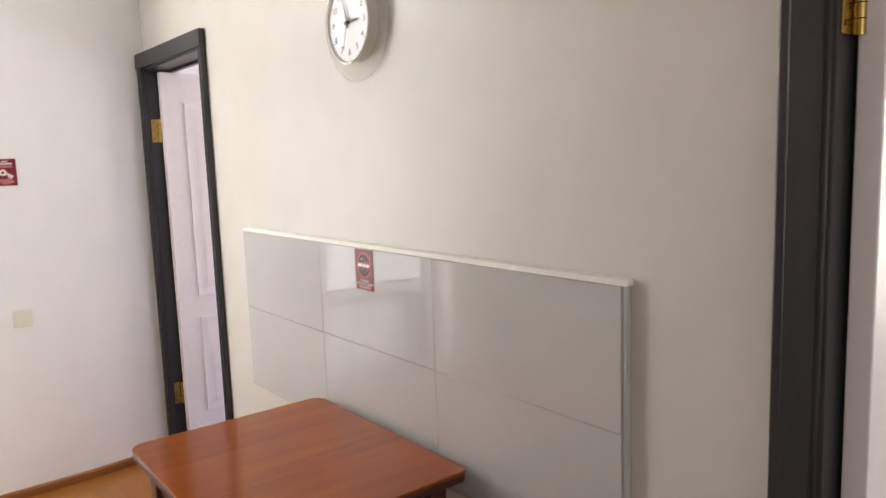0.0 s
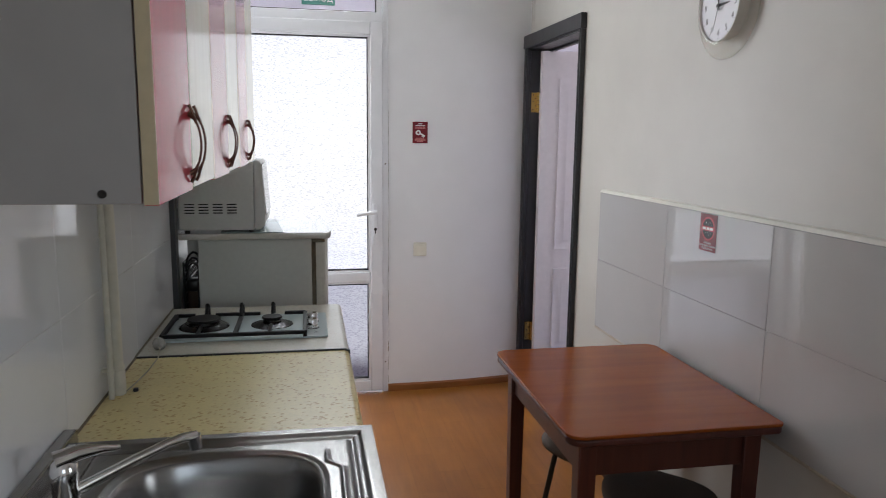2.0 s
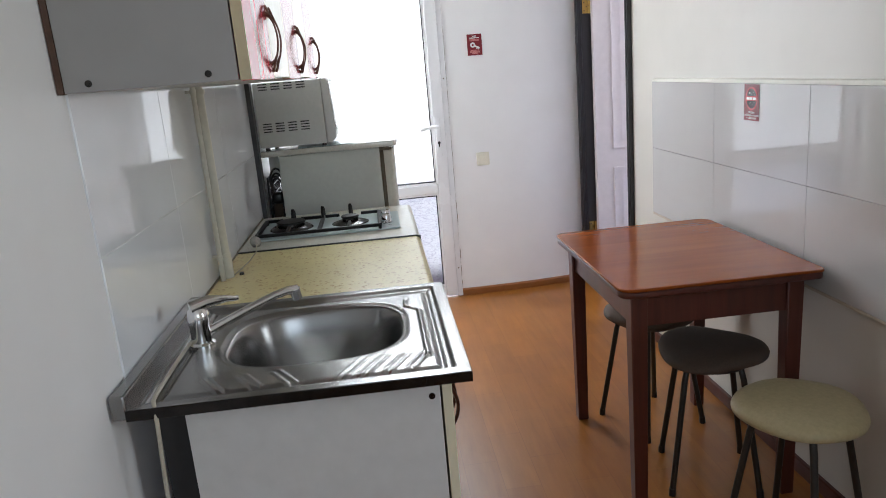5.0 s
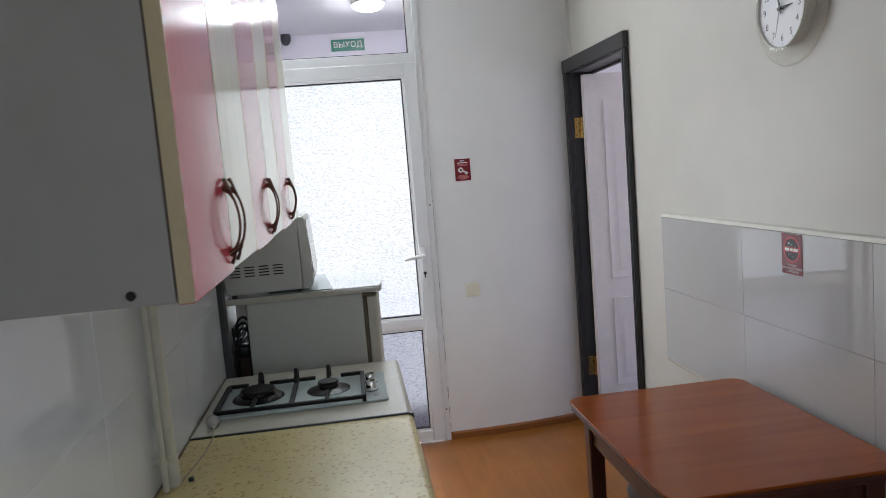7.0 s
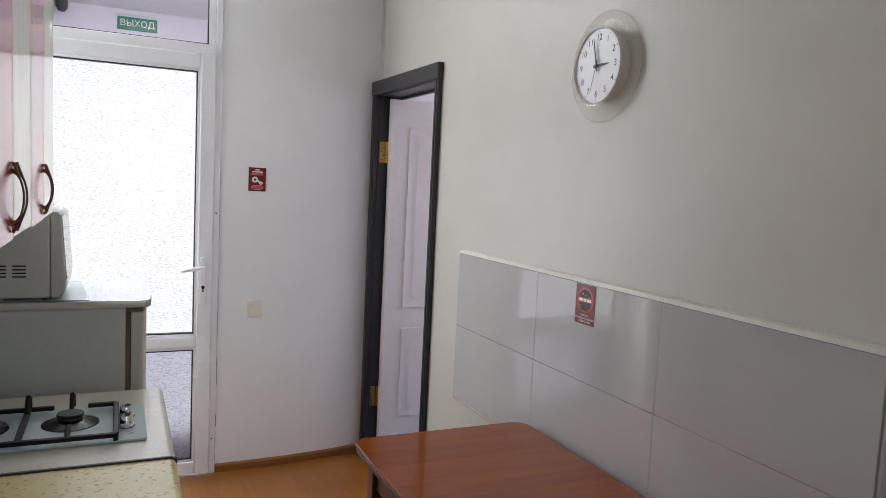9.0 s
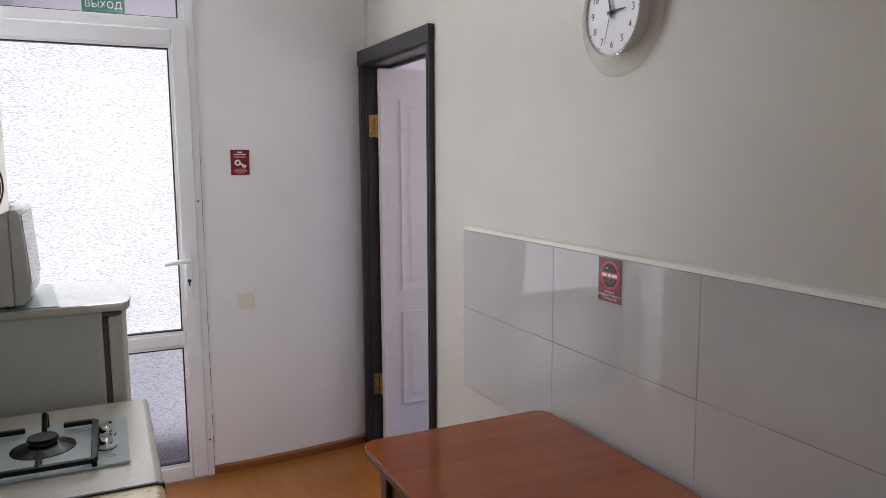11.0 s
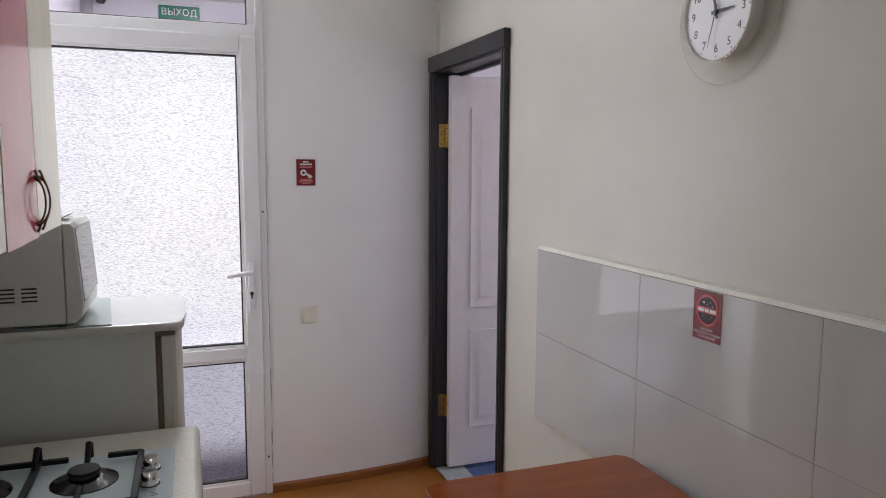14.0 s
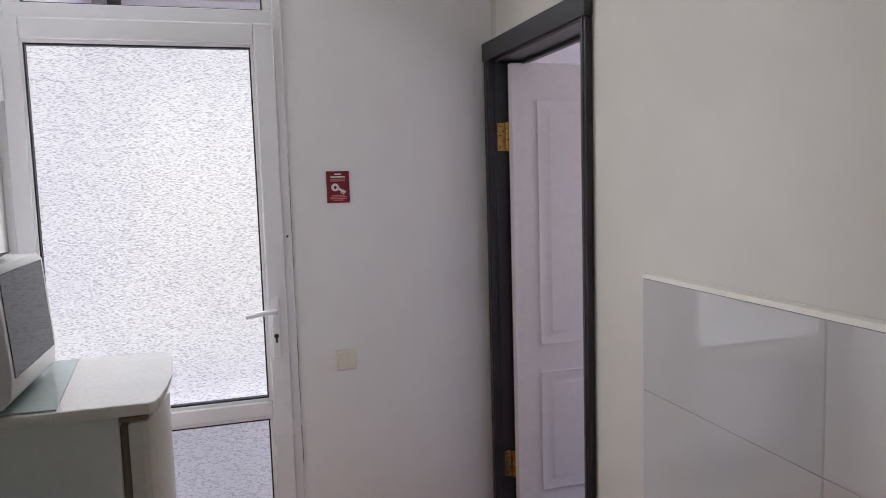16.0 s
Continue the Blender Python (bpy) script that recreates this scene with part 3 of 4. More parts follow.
# ---- doorways with dark frames on the east wall ----
def dark_doorway(name, y0, y1, left_out, right_out, depth, leaf_y, label, hinge_z=1.667):
    """Frame round an opening y0..y1; the leaf hangs on the far jamb and stands open into the next room."""
    d = thing(name, (EX, (y0 + y1) / 2, 0), label, "door", kind="structure")
    top, f0, f1 = 1.956, EX - 0.024, EX
    part("jamb", box(EX - 0.02, EX + 0.13, y1, y1 + 0.022, 0, top + 0.02, 0.002), DARK, d)
    part("jamb", box(EX - 0.02, EX + 0.13, y0 - 0.022, y0, 0, top + 0.02, 0.002), DARK, d)
    part("head_jamb", box(EX - 0.02, EX + 0.13, y0, y1, top, top + 0.022, 0.002), DARK, d)
    part("stop", join(box(EX + 0.075, EX + 0.088, y0, y0 + 0.012, 0, top, 0.002), box(EX + 0.075, EX + 0.088, y0 + 0.012, y1, top - 0.012, top, 0.002)), DARK, d)
    # the far casing stands prouder of the uneven wall than the near one; depth is how far
    for a, b, f in ((y0 - right_out, y0 - 0.006, f0), (y1 + 0.006, y1 + left_out, EX - depth)):
        m = join(box(f, f1, a, b, 0, top + 0.01, 0.004, 3), box(f - 0.004, f + 0.004, a + 0.010, max(a + 0.022, b - 0.018), 0, top + 0.01, 0.002))
        part("architrave", m, DARK, d)
    a, b = y0 - right_out - 0.003, y1 + left_out + 0.003
    part("head_architrave", plate([(f0 - 0.004, a), (f1, a), (f1, b), (EX - depth - 0.004, b)], top + 0.01, top + 0.082, 0.004, 3), DARK, d)
    # panelled leaf, open at a right angle
    x0, x1 = EX + 0.03, EX + 0.03 + (y1 - y0)
    lf = box(x0, x1, leaf_y, leaf_y + 0.038, 0.02, top - 0.008, 0.003)
    leaf = part("leaf", lf, LEAFW, d, "white panelled door leaf standing open")
    for z0, z1 in ((0.83, 1.80), (0.22, 0.715)):
        for p0, p1 in ((x0 + 0.105, x0 + 0.36), (x0 + 0.42, x1 - 0.12)):
            w = 0.052
            rim = bmesh.new()
            outer = [(p0, z0), (p1, z0), (p1, z1), (p0, z1)]
            inner = [(p0 + w, z0 + w), (p1 - w, z0 + w), (p1 - w, z1 - w), (p0 + w, z1 - w)]
            mid = [(p0 + w * 0.35, z0 + w * 0.35), (p1 - w * 0.35, z0 + w * 0.35), (p1 - w * 0.35, z1 - w * 0.35), (p0 + w * 0.35, z1 - w * 0.35)]
            rows = [[rim.verts.new((x, leaf_y - e, z)) for x, z in ring] for ring, e in ((outer, -0.001), (outer, 0.006), (mid, 0.0015), (inner, 0.009))]
            for r0, r1 in zip(rows, rows[1:]):
                for k in range(4):
                    rim.faces.new((r0[k], r0[(k + 1) % 4], r1[(k + 1) % 4], r1[k]))
            rim.faces.new(rows[-1])
            part("door_panel", rim, LEAFW, leaf)
    for z in (hinge_z, 0.33):
        hg = part("hinge", join(box(EX - 0.012, EX + 0.022, y1 - 0.0035, y1 - 0.0005, z - 0.055, z + 0.055, 0.001), rod((EX + 0.027, y1 - 0.010, z - 0.056), (EX + 0.027, y1 - 0.010, z + 0.056), 0.0085, n=14)), BRASS, d, "brass butt hinge")
        scr = [rod((EX + (0.012 if k % 2 else -0.002), y1 - 0.0045, z + dz), (EX + (0.012 if k % 2 else -0.002), y1 - 0.0025, z + dz), 0.0035, n=10) for k, dz in enumerate((-0.04, -0.018, 0.005, 0.022, 0.042))]
        for sb in scr:
            part("screw", sb, INK, hg)
        for dz in (-0.034, -0.012, 0.01, 0.032):
            part("knuckle_joint", rod((EX + 0.027, y1 - 0.010, z + dz), (EX + 0.027, y1 - 0.010, z + dz + 0.002), 0.0089, n=14), INK, hg)
    return d


dark_doorway("door_2", 3.388, 4.112, 0.062, 0.040, 0.042, 4.058, "dark grey painted door frame with a white panelled leaf standing open")
dark_doorway("door_3", 0.105, 0.905, 0.083, 0.064, 0.024, 0.860, "dark grey painted door frame with brass hinges and an open white leaf", 1.70)

solo("door_sill", box(EX - 0.018, EX + 0.119, 3.390, 4.110, 0.0005, 0.007, 0.002), SILL, "grey worn sill in the doorway", "sill", "structure")


def wall_crack(x, y, z0, z1, wide, seed):
    """A broken dark line where plaster has come away beside the door frame."""
    rng = random.Random(seed)
    n = max(4, int((z1 - z0) / 0.03))
    left, right = [], []
    for k in range(n + 1):
        z, w = z0 + (z1 - z0) * k / n, wide * rng.uniform(0.25, 1.0) * math.sin(math.pi * (0.08 + 0.84 * k / n))
        c = x + rng.uniform(-0.0012, 0.0012)
        left.append((c - w, z))
        right.append((c + w, z))
    bm = moved(plate(left + right[::-1], 0, 0.0012), on_north(0, 0, y))
    solo("wall_crack", bm, AGEDSEAL, "thin dark crack in the plaster beside the door frame", "crack", "structure", at=(x, y, z0))


for cz0, cz1, cw, cs in ((1.05, 1.62, 0.0011, 3), (0.62, 1.00, 0.0014, 4), (0.44, 0.60, 0.0020, 5), (0.235, 0.300, 0.0045, 6), (0.120, 0.215, 0.0022, 7), (0.048, 0.095, 0.0026, 8)):
    wall_crack(1.5685, 4.1148, cz0, cz1, cw, cs)

# ---- tiles ----
def tile_panel():
    p = thing("tile_panel", (EX, 2.15, 0.65), "raised panel of large glossy white wall tiles behind the table", "wall tiles", kind="structure")
    x0 = EX - 0.012
    part("backing", box(x0, EX, 1.276, 3.045, 0.648, 1.246, 0.003), GROUT, p)
    ledge = plate([(x0 - 0.011, 1.2385), (x0 - 0.005, 1.249), (EX, 1.252), (EX, 1.2385)], 1.264, 3.052, 0.002)
    part("top_ledge", moved(ledge, Matrix(((1, 0, 0, 0), (0, 0, 1, 0), (0, 1, 0, 0), (0, 0, 0, 1)))), EDGE, p, "cream rounded plaster edge")
    part("side_edge", box(x0 - 0.007, EX, 1.270, 1.277, 0.646, 1.238, 0.003), TILEDIM, p)
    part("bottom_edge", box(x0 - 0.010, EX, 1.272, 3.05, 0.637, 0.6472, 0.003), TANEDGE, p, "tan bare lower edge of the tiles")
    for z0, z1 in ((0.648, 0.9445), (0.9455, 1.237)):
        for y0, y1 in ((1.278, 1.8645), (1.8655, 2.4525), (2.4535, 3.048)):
            part("tile", box(x0 - 0.010, x0 - 0.001, y0, y1, z0, z1, 0.001, 2), TILEDIM, p)


tile_panel()


LAYOUT, KX = Vector((0.020, -0.026, 0)), 0.625     # the kitchen run and the line of its back


def backsplash():
    p = thing("backsplash", (KX, 1.9, 0.8), "large glossy white wall tiles above the worktop", "wall tiles", kind="structure")
    part("backing", box(KX - 0.001, KX + 0.0015, 1.157, 2.80, 0.84, 1.376), GROUTPALE, p)
    for z0, z1 in ((0.835, 1.0993), (1.1007, 1.378)):
        for y0, y1 in ((1.155, 1.6493), (1.6507, 2.2493), (2.2507, 2.80)):
            part("tile", box(KX - 0.006, KX + 0.003, y0, y1, z0, z1, 0.0012, 2), TILELIFT, p)


backsplash()

# ---- sink, worktops and cabinets along the west wall ----
WT, FX = 0.845, 1.222     # worktop height and front edge


def lower_cabinet(y0, y1, label, top=WT - 0.036, door_mat=CREAMLAM):
    c = thing("base_cabinet", (0.95, (y0 + y1) / 2, 0), label, "cabinet", group="base cabinets under the worktops")
    x0, x1 = 0.735, 1.180
    for a in (y0, y1 - 0.016):
        side = part("side_panel", box(x0, x1, a, a + 0.016, 0.0, top, 0.001), WHITELAM, c)
        if a == y0:
            part("screw", join(rod((1.165, a - 0.002, top - 0.035), (1.165, a + 0.003, top - 0.035), 0.006, n=12), rod((1.165, a - 0.0026, top - 0.035), (1.165, a, top - 0.035), 0.0025, n=8)), STEELDARK, side)
    part("bottom", box(x0, x1, y0 + 0.016, y1 - 0.016, 0.08, 0.096), WHITELAM, c)
    part("back_rail", box(x0, x0 + 0.016, y0 + 0.016, y1 - 0.016, top - 0.1, top), WHITELAM, c)
    part("plinth", box(x1 - 0.05, x1 - 0.034, y0 + 0.016, y1 - 0.016, 0, 0.08), WHITELAM, c)
    n = 2
    w = (y1 - y0) / n
    for k in range(n):
        dr = part("door", box(x1 + 0.004, x1 + 0.022, y0 + k * w + 0.0015, y0 + (k + 1) * w - 0.0015, 0.085, top - 0.006, 0.002), door_mat, c)
        hy = y0 + w + (0.03 if k else -0.03)
        part("handle", tube(arc((x1 + 0.022, hy, 0.60), (x1 + 0.022, hy, 0.72), (0.028, 0, 0)), 0.004), BRONZE, dr)
    return c


lower_cabinet(1.098, 1.636, "white laminate sink cabinet with cream doors", WT - 0.0075)
lower_cabinet(1.640, 2.203, "white laminate base cabinet with cream doors")
lower_cabinet(2.207, 2.760, "white laminate base cabinet under the hob")


# black sheet stands in for the deep shade of the gap
solo("gap_shade", box(0.684, 0.733, 1.112, 1.130, 0.0, 0.828, 0.001), BLACK, "black sheet in place of the shade between the wall and the sink cabinet", "board", at=(0.708, 1.12, 0))


def worktop(y0, y1, material, label, z1):
    t = thing("worktop", (0.93, (y0 + y1) / 2, z1 - 0.036), label, "worktop")
    turn = Matrix(((1, 0, 0, 0), (0, 0, 1, 0), (0, 1, 0, 0), (0, 0, 0, 1)))
    edge = [(FX - 0.016, z1 - 0.036), (FX - 0.006, z1 - 0.036), (FX, z1 - 0.028), (FX + 0.001, z1 - 0.014), (FX - 0.004, z1 - 0.004), (FX - 0.014, z1), (FX - 0.016, z1)]
    part("slab", box(KX + 0.004, FX - 0.016, y0, y1, z1 - 0.036, z1), material, t)
    part("rounded_front_edge", moved(plate(edge, y0, y1), turn), material, t, smooth=50)
    part("back_seam", box(KX + 0.0035, KX + 0.0085, y0 + 0.002, y1 - 0.002, z1 - 0.002, z1 + 0.0035, 0.001), AGEDSEAL, t, "dirty brown sealant seam")
    return t


worktop(1.620, 2.205, YELLOWTOP, "yellow laminate worktop with brown flecks", WT)
worktop(2.208, 2.778, CREAMTOP, "cream speckled laminate worktop under the hob", WT + 0.003)
solo("joint_strip", join(box(KX + 0.004, FX - 0.008, 2.2025, 2.2105, WT - 0.002, WT + 0.0046, 0.001), box(FX - 0.009, FX + 0.0025, 2.202, 2.211, WT - 0.036, WT + 0.002, 0.001)), BLACK, "dark joint strip between two worktops", "joint strip", at=(0.9, 2.206, WT - 0.036))


def smoothstep(a, b, v):
    u = max(0.0, min(1.0, (v - a) / (b - a)))
    return u * u * (3 - 2 * u)


def sink_height(x, y, x0, x1, y0, y1):
    """Pressed steel sheet: outer rim, a groove inside it, a deep rounded bowl and slanted drainer ribs."""
    e = min(x - x0, x1 - x, y - y0, y1 - y)
    z = 0.006 * (1 - smoothstep(0.022, 0.032, e)) - 0.004 * math.exp(-((e - 0.045) / 0.006) ** 2)
    bx, by = (x - 0.948) / 0.183, (y - 1.366) / 0.160
    p = 3.0
    r = (abs(bx) ** p + abs(by) ** p) ** (1 / p)
    z -= 0.145 * (1 - smoothstep(0.70, 1.0, r)) + 0.004 * (1 - smoothstep(1.0, 1.08, r))
    if r > 1.06 and y < 1.26:
        for k in range(7):
            cx = 1.150 - 0.040 * k
            cy = 1.152
            if k > 3:
                cx = 0.905 - 0.062 * (k - 4)
                cy = 1.142
            u = (x - cx) * 0.45 + (y - cy) * 0.89 if k <= 3 else (x - cx) * -0.5 + (y - cy) * 0.86
            w = (x - cx) * 0.89 - (y - cy) * 0.45 if k <= 3 else (x - cx) * 0.86 + (y - cy) * 0.5
            half = (0.032 + 0.006 * k) if k <= 3 else 0.034
            z += 0.0020 * math.exp(-((abs(w) - 0.0072) / 0.0026) ** 2) * (1 - smoothstep(half, half + 0.010, abs(u)))
    # step of the raised ledge beside the bowl
    if x > 1.135:
        z += 0.004 * math.exp(-((x - 1.168 + 0.028 * smoothstep(1.43, 1.47, y)) / 0.004) ** 2) * smoothstep(1.15, 1.18, y) * (1 - smoothstep(1.49, 1.53, y))
    return z


SK = WT + 0.007


def steel_sink():
    s = thing("sink", (0.93, 1.36, SK - 0.03), "inset stainless steel sink with drainer, worn and scratched", "sink")
    x0, x1, y0, y1, nx, ny = KX + 0.026, 1.236, 1.062, 1.612, 220, 205
    bm = bmesh.new()
    grid = [[bm.verts.new((x0 + (x1 - x0) * i / nx, y0 + (y1 - y0) * j / ny, SK + sink_height(x0 + (x1 - x0) * i / nx, y0 + (y1 - y0) * j / ny, x0, x1, y0, y1))) for j in range(ny + 1)] for i in range(nx + 1)]
    for i in range(nx):
        for j in range(ny):
            bm.faces.new((grid[i][j], grid[i + 1][j], grid[i + 1][j + 1], grid[i][j + 1]))
    part("basin", bm, STEEL, s, smooth=80)
    part("rim", join(box(x0, x1 + 0.001, y0 - 0.001, y0 + 0.004, SK - 0.014, SK + 0.0055, 0.001), box(x1 - 0.004, x1 + 0.001, y0 + 0.004, y1, SK - 0.014, SK + 0.0055, 0.001)), STEELDARK, s, "folded steel edge, its dark reflection put into the colour")
    part("upstand", box(KX + 0.0035, KX + 0.030, y0, y1 + 0.01, SK - 0.012, SK + 0.032, 0.004), STEEL, s, "steel upstand against the tiles")
    drain = part("drain", lathe([(0.0, SK - 0.1465), (0.02, SK - 0.1465), (0.024, SK - 0.143), (0.036, SK - 0.1425), (0.038, SK - 0.146)], (0.945, 1.366, 0), n=32), CHROME, s)
    part("drain_hole", lathe([(0.0, SK - 0.1455), (0.012, SK - 0.1455)], (0.945, 1.366, 0), n=20), BLACK, drain)
    return s


steel_sink()


def mixer_tap():
    t = thing("mixer_tap", (0.712, 1.362, SK), "chrome single-lever mixer tap with a long swivel spout", "tap")
    x, y = 0.712, 1.362
    part("body", lathe([(0.0, SK - 0.004), (0.027, SK - 0.004), (0.027, SK + 0.0050), (0.021, SK + 0.0090), (0.0205, SK + 0.0420), (0.022, SK + 0.0470), (0.022, SK + 0.0655), (0.019, SK + 0.0773), (0.010, SK + 0.0857), (0.0, SK + 0.0874)], (x, y, 0), n=32), CHROME, t)
    part("spout", tube([(x + 0.012, y + 0.004, SK + 0.0252), (x + 0.05, y + 0.022, SK + 0.0386), (x + 0.10, y + 0.045, SK + 0.0554), (x + 0.15, y + 0.068, SK + 0.0706), (x + 0.175, y + 0.078, SK + 0.0748), (x + 0.195, y + 0.087, SK + 0.0722)], [0.011, 0.0095, 0.009, 0.009, 0.0095, 0.011], 14), CHROME, t)
    part("aerator", rod((x + 0.19, y + 0.084, SK + 0.0756), (x + 0.194, y + 0.086, SK + 0.0521), 0.0125, 0.0115, 20), CHROME, t)
    lv = tube([(x - 0.012, y - 0.005, SK + 0.0823), (x + 0.02, y + 0.01, SK + 0.0890), (x + 0.055, y + 0.025, SK + 0.0874), (x + 0.068, y + 0.031, SK + 0.0840), (x + 0.078, y + 0.036, SK + 0.0830)], [0.017, 0.014, 0.0075, 0.006, 0.005], 14)
    part("lever", lv, CHROME, t)


mixer_tap()


def hob():
    h = thing("gas_hob", (0.91, 2.51, WT + 0.003), "two-burner white glass gas hob with black cast-iron grate", "hob")
    z = WT + 0.004
    part("glass_plate", plate(rounded(0.656, 1.164, 2.332, 2.628, (0.008,) * 4, 4), z, z + 0.006, 0.0015), HOBGLASS, h, "pale glossy glass plate")
    for cx, cy, r, c in ((0.776, 2.490, 0.078, 0.050), (0.988, 2.490, 0.067, 0.031)):
        b = part("burner", lathe([(0, z + 0.006), (r, z + 0.006), (r * 0.985, z + 0.008), (c * 1.25, z + 0.017), (c * 1.05, z + 0.019), (0, z + 0.019)], (cx, cy, 0), n=40), ENAMEL, h)
        part("flame_ring", lathe([(0, z + 0.019), (c * 0.95, z + 0.019), (c * 0.93, z + 0.027), (0, z + 0.027)], (cx, cy, 0), n=40), STEELDARK, b)
        part("burner_cap", lathe([(0, z + 0.0272), (c * 1.02, z + 0.0272), (c * 1.05, z + 0.030), (c * 0.98, z + 0.034), (0, z + 0.035)], (cx, cy, 0), n=40), IRON, b)
    gz = z + 0.020
    gx0, gx1, gy0, gy1 = 0.676, 1.094, 2.334, 2.588
    w = 0.0068
    fr = [box(gx0, gx1, gy0 - w, gy0 + w, gz - 0.006, gz + 0.005, 0.002), box(gx0 - w, gx0 + w, gy0, gy1, gz - 0.006, gz + 0.005, 0.002), box(gx1 - w, gx1 + w, gy0, gy1, gz - 0.006, gz + 0.005, 0.002)]
    for a, b in ((gx0, 0.735), (0.80, 0.945), (1.025, gx1)):
        fr.append(box(a, b, gy1 - w, gy1 + w, gz - 0.006, gz + 0.005, 0.002))
    fr.append(box(0.886 - w, 0.886 + w, gy0, gy1, gz - 0.006, gz + 0.005, 0.002))
    g = part("grate", join(*fr), IRON, h)
    for fx in (0.776, 0.886, 0.988):
        part("prong", join(tube([(fx, gy1 + 0.004, gz), (fx, gy1 + 0.004, gz + 0.030), (fx, gy1 - 0.008, gz + 0.036), (fx, gy1 - 0.05, gz + 0.004)], [0.008, 0.0075, 0.0065, 0.006], 8)), IRON, g)
        if fx != 0.886:
            part("prong", tube([(fx, gy0, gz), (fx, gy0 + 0.05, gz + 0.002), (fx, gy0 + 0.085, gz + 0.002)], 0.0065, 8), IRON, g)
    for fx in (gx0, gx1):
        for fy in (gy0, gy1):
            part("grate_foot", rod((fx, fy, z + 0.006), (fx, fy, gz), 0.006, n=10), IRON, g)
    for ky in (2.432, 2.512):
        k = part("knob", lathe([(0, z + 0.007), (0.019, z + 0.007), (0.0185, z + 0.012), (0.016, z + 0.013), (0.0155, z + 0.033), (0.0135, z + 0.036), (0, z + 0.036)], (1.118, ky, 0), n=32), CHROME, h)
        part("knob_skirt", lathe([(0, z + 0.006), (0.021, z + 0.006), (0.021, z + 0.0075), (0, z + 0.0078)], (1.118, ky, 0), n=32), BLACK, k)
    for mx, my, ml in ((1.122, 2.372, 0.014), (1.126, 2.379, 0.009), (1.121, 2.386, 0.006)):
        part("maker_mark", box(mx, mx + ml, my, my + 0.0022, z + 0.006, z + 0.0063), INK, h)


hob()

# plug and its lead lying on the worktop
pl = thing("power_plug", (0.675, 2.275, WT), "translucent white plug with a thin lead on the worktop", "plug")
part("body", join(lathe([(0, 0), (0.012, 0), (0.018, 0.010), (0.018, 0.022), (0.010, 0.034), (0.006, 0.045), (0, 0.045)], (0.676, 2.292, WT + 0.020), (0.25, -0.95, -0.05), 20)), PLUGPLASTIC, pl)
for px in (0.664, 0.676):
    part("pin", rod((px + 0.006, 2.293, WT + 0.024), (px, 2.314, WT + 0.026), 0.0025, n=8), CHROME, pl)
part("lead", tube([(0.687, 2.250, WT + 0.016), (0.694, 2.19, WT + 0.005), (0.690, 2.08, WT + 0.003), (0.680, 1.99, WT + 0.003), (0.672, 1.93, WT + 0.003)], 0.0017, 8), LEAD, pl)
solo("lead_grommet", lathe([(0, 0), (0.007, 0), (0.006, 0.007), (0, 0.008)], (0.692, 1.935, WT + 0.0006), n=12), BLACK, "small black grommet in the worktop", "grommet", at=(0.692, 1.935, WT))

# cream-painted pipes on the wall
pp = thing("water_pipe", (0.655, 1.9, WT), "cream-painted vertical water pipes with clips on the tiles", "pipe")
part("large_pipe", rod((0.656, 1.922, WT + 0.001), (0.654, 1.922, 1.374), 0.0145, n=24), PIPE, pp)
part("small_pipe", rod((0.650, 1.886, WT + 0.001), (0.650, 1.886, 1.374), 0.0065, n=18), PIPE, pp)
for z in (0.905, 1.355):
    part("clip", join(lathe([(0.0147, z), (0.0165, z), (0.0165, z + 0.012), (0.0147, z + 0.012)], (0.656, 1.922, 0), n=24, ring_shape=True), lathe([(0.0067, z), (0.0085, z), (0.0085, z + 0.012), (0.0067, z + 0.012)], (0.650, 1.886, 0), n=18, ring_shape=True), box(KX + 0.002, 0.648, 1.8925, 1.9075, z + 0.003, z + 0.011, 0.001)), PIPE, pp)
part("sleeve", lathe([(0.0147, WT + 0.0005), (0.0175, WT + 0.0005), (0.0175, WT + 0.055), (0.0147, WT + 0.06)], (0.656, 1.922, 0), n=24, ring_shape=True), PIPE, pp)

# hose that hangs beside the sink cabinet
solo("drain_hose", tube([(0.690, 1.355, SK + 0.011), (0.686, 1.255, SK + 0.007), (0.689, 1.13, SK + 0.008), (0.694, 1.080, SK + 0.0115), (0.699, 1.066, SK + 0.006), (0.700, 1.062, 0.83), (0.696, 1.061, 0.74), (0.688, 1.064, 0.55), (0.682, 1.07, 0.3), (0.69, 1.08, 0.005)], 0.0036, 10), HOSE, "thin cream hose hanging over the edge of the sink", "hose", at=(0.69, 1.08, 0.0))


# ---- wall cabinets ----
def bow_handle(x, y, z0, z1, parent):
    """Slim bow with flared feet."""
    pts = [Vector((x, y, z0))] + arc((x + 0.009, y, z0 + 0.006), (x + 0.009, y, z1 - 0.006), (0.010, 0, 0), 14) + [Vector((x, y, z1))]
    rr = [0.0042, 0.0036] + [0.0019] * 13 + [0.0036, 0.0042]
    h = part("handle", tube(pts, rr, 10), BRONZE, parent, "antique bronze bow handle")
    for z, s in ((z0, -1), (z1, 1)):
        part("handle_foot", tube([(x + 0.002, y, z + s * 0.014), (x + 0.006, y, z + s * 0.006), (x + 0.009, y, z - s * 0.006), (x + 0.013, y, z - s * 0.016)], [0.0030, 0.0024, 0.0027, 0.0018], 10), BRONZE, h)


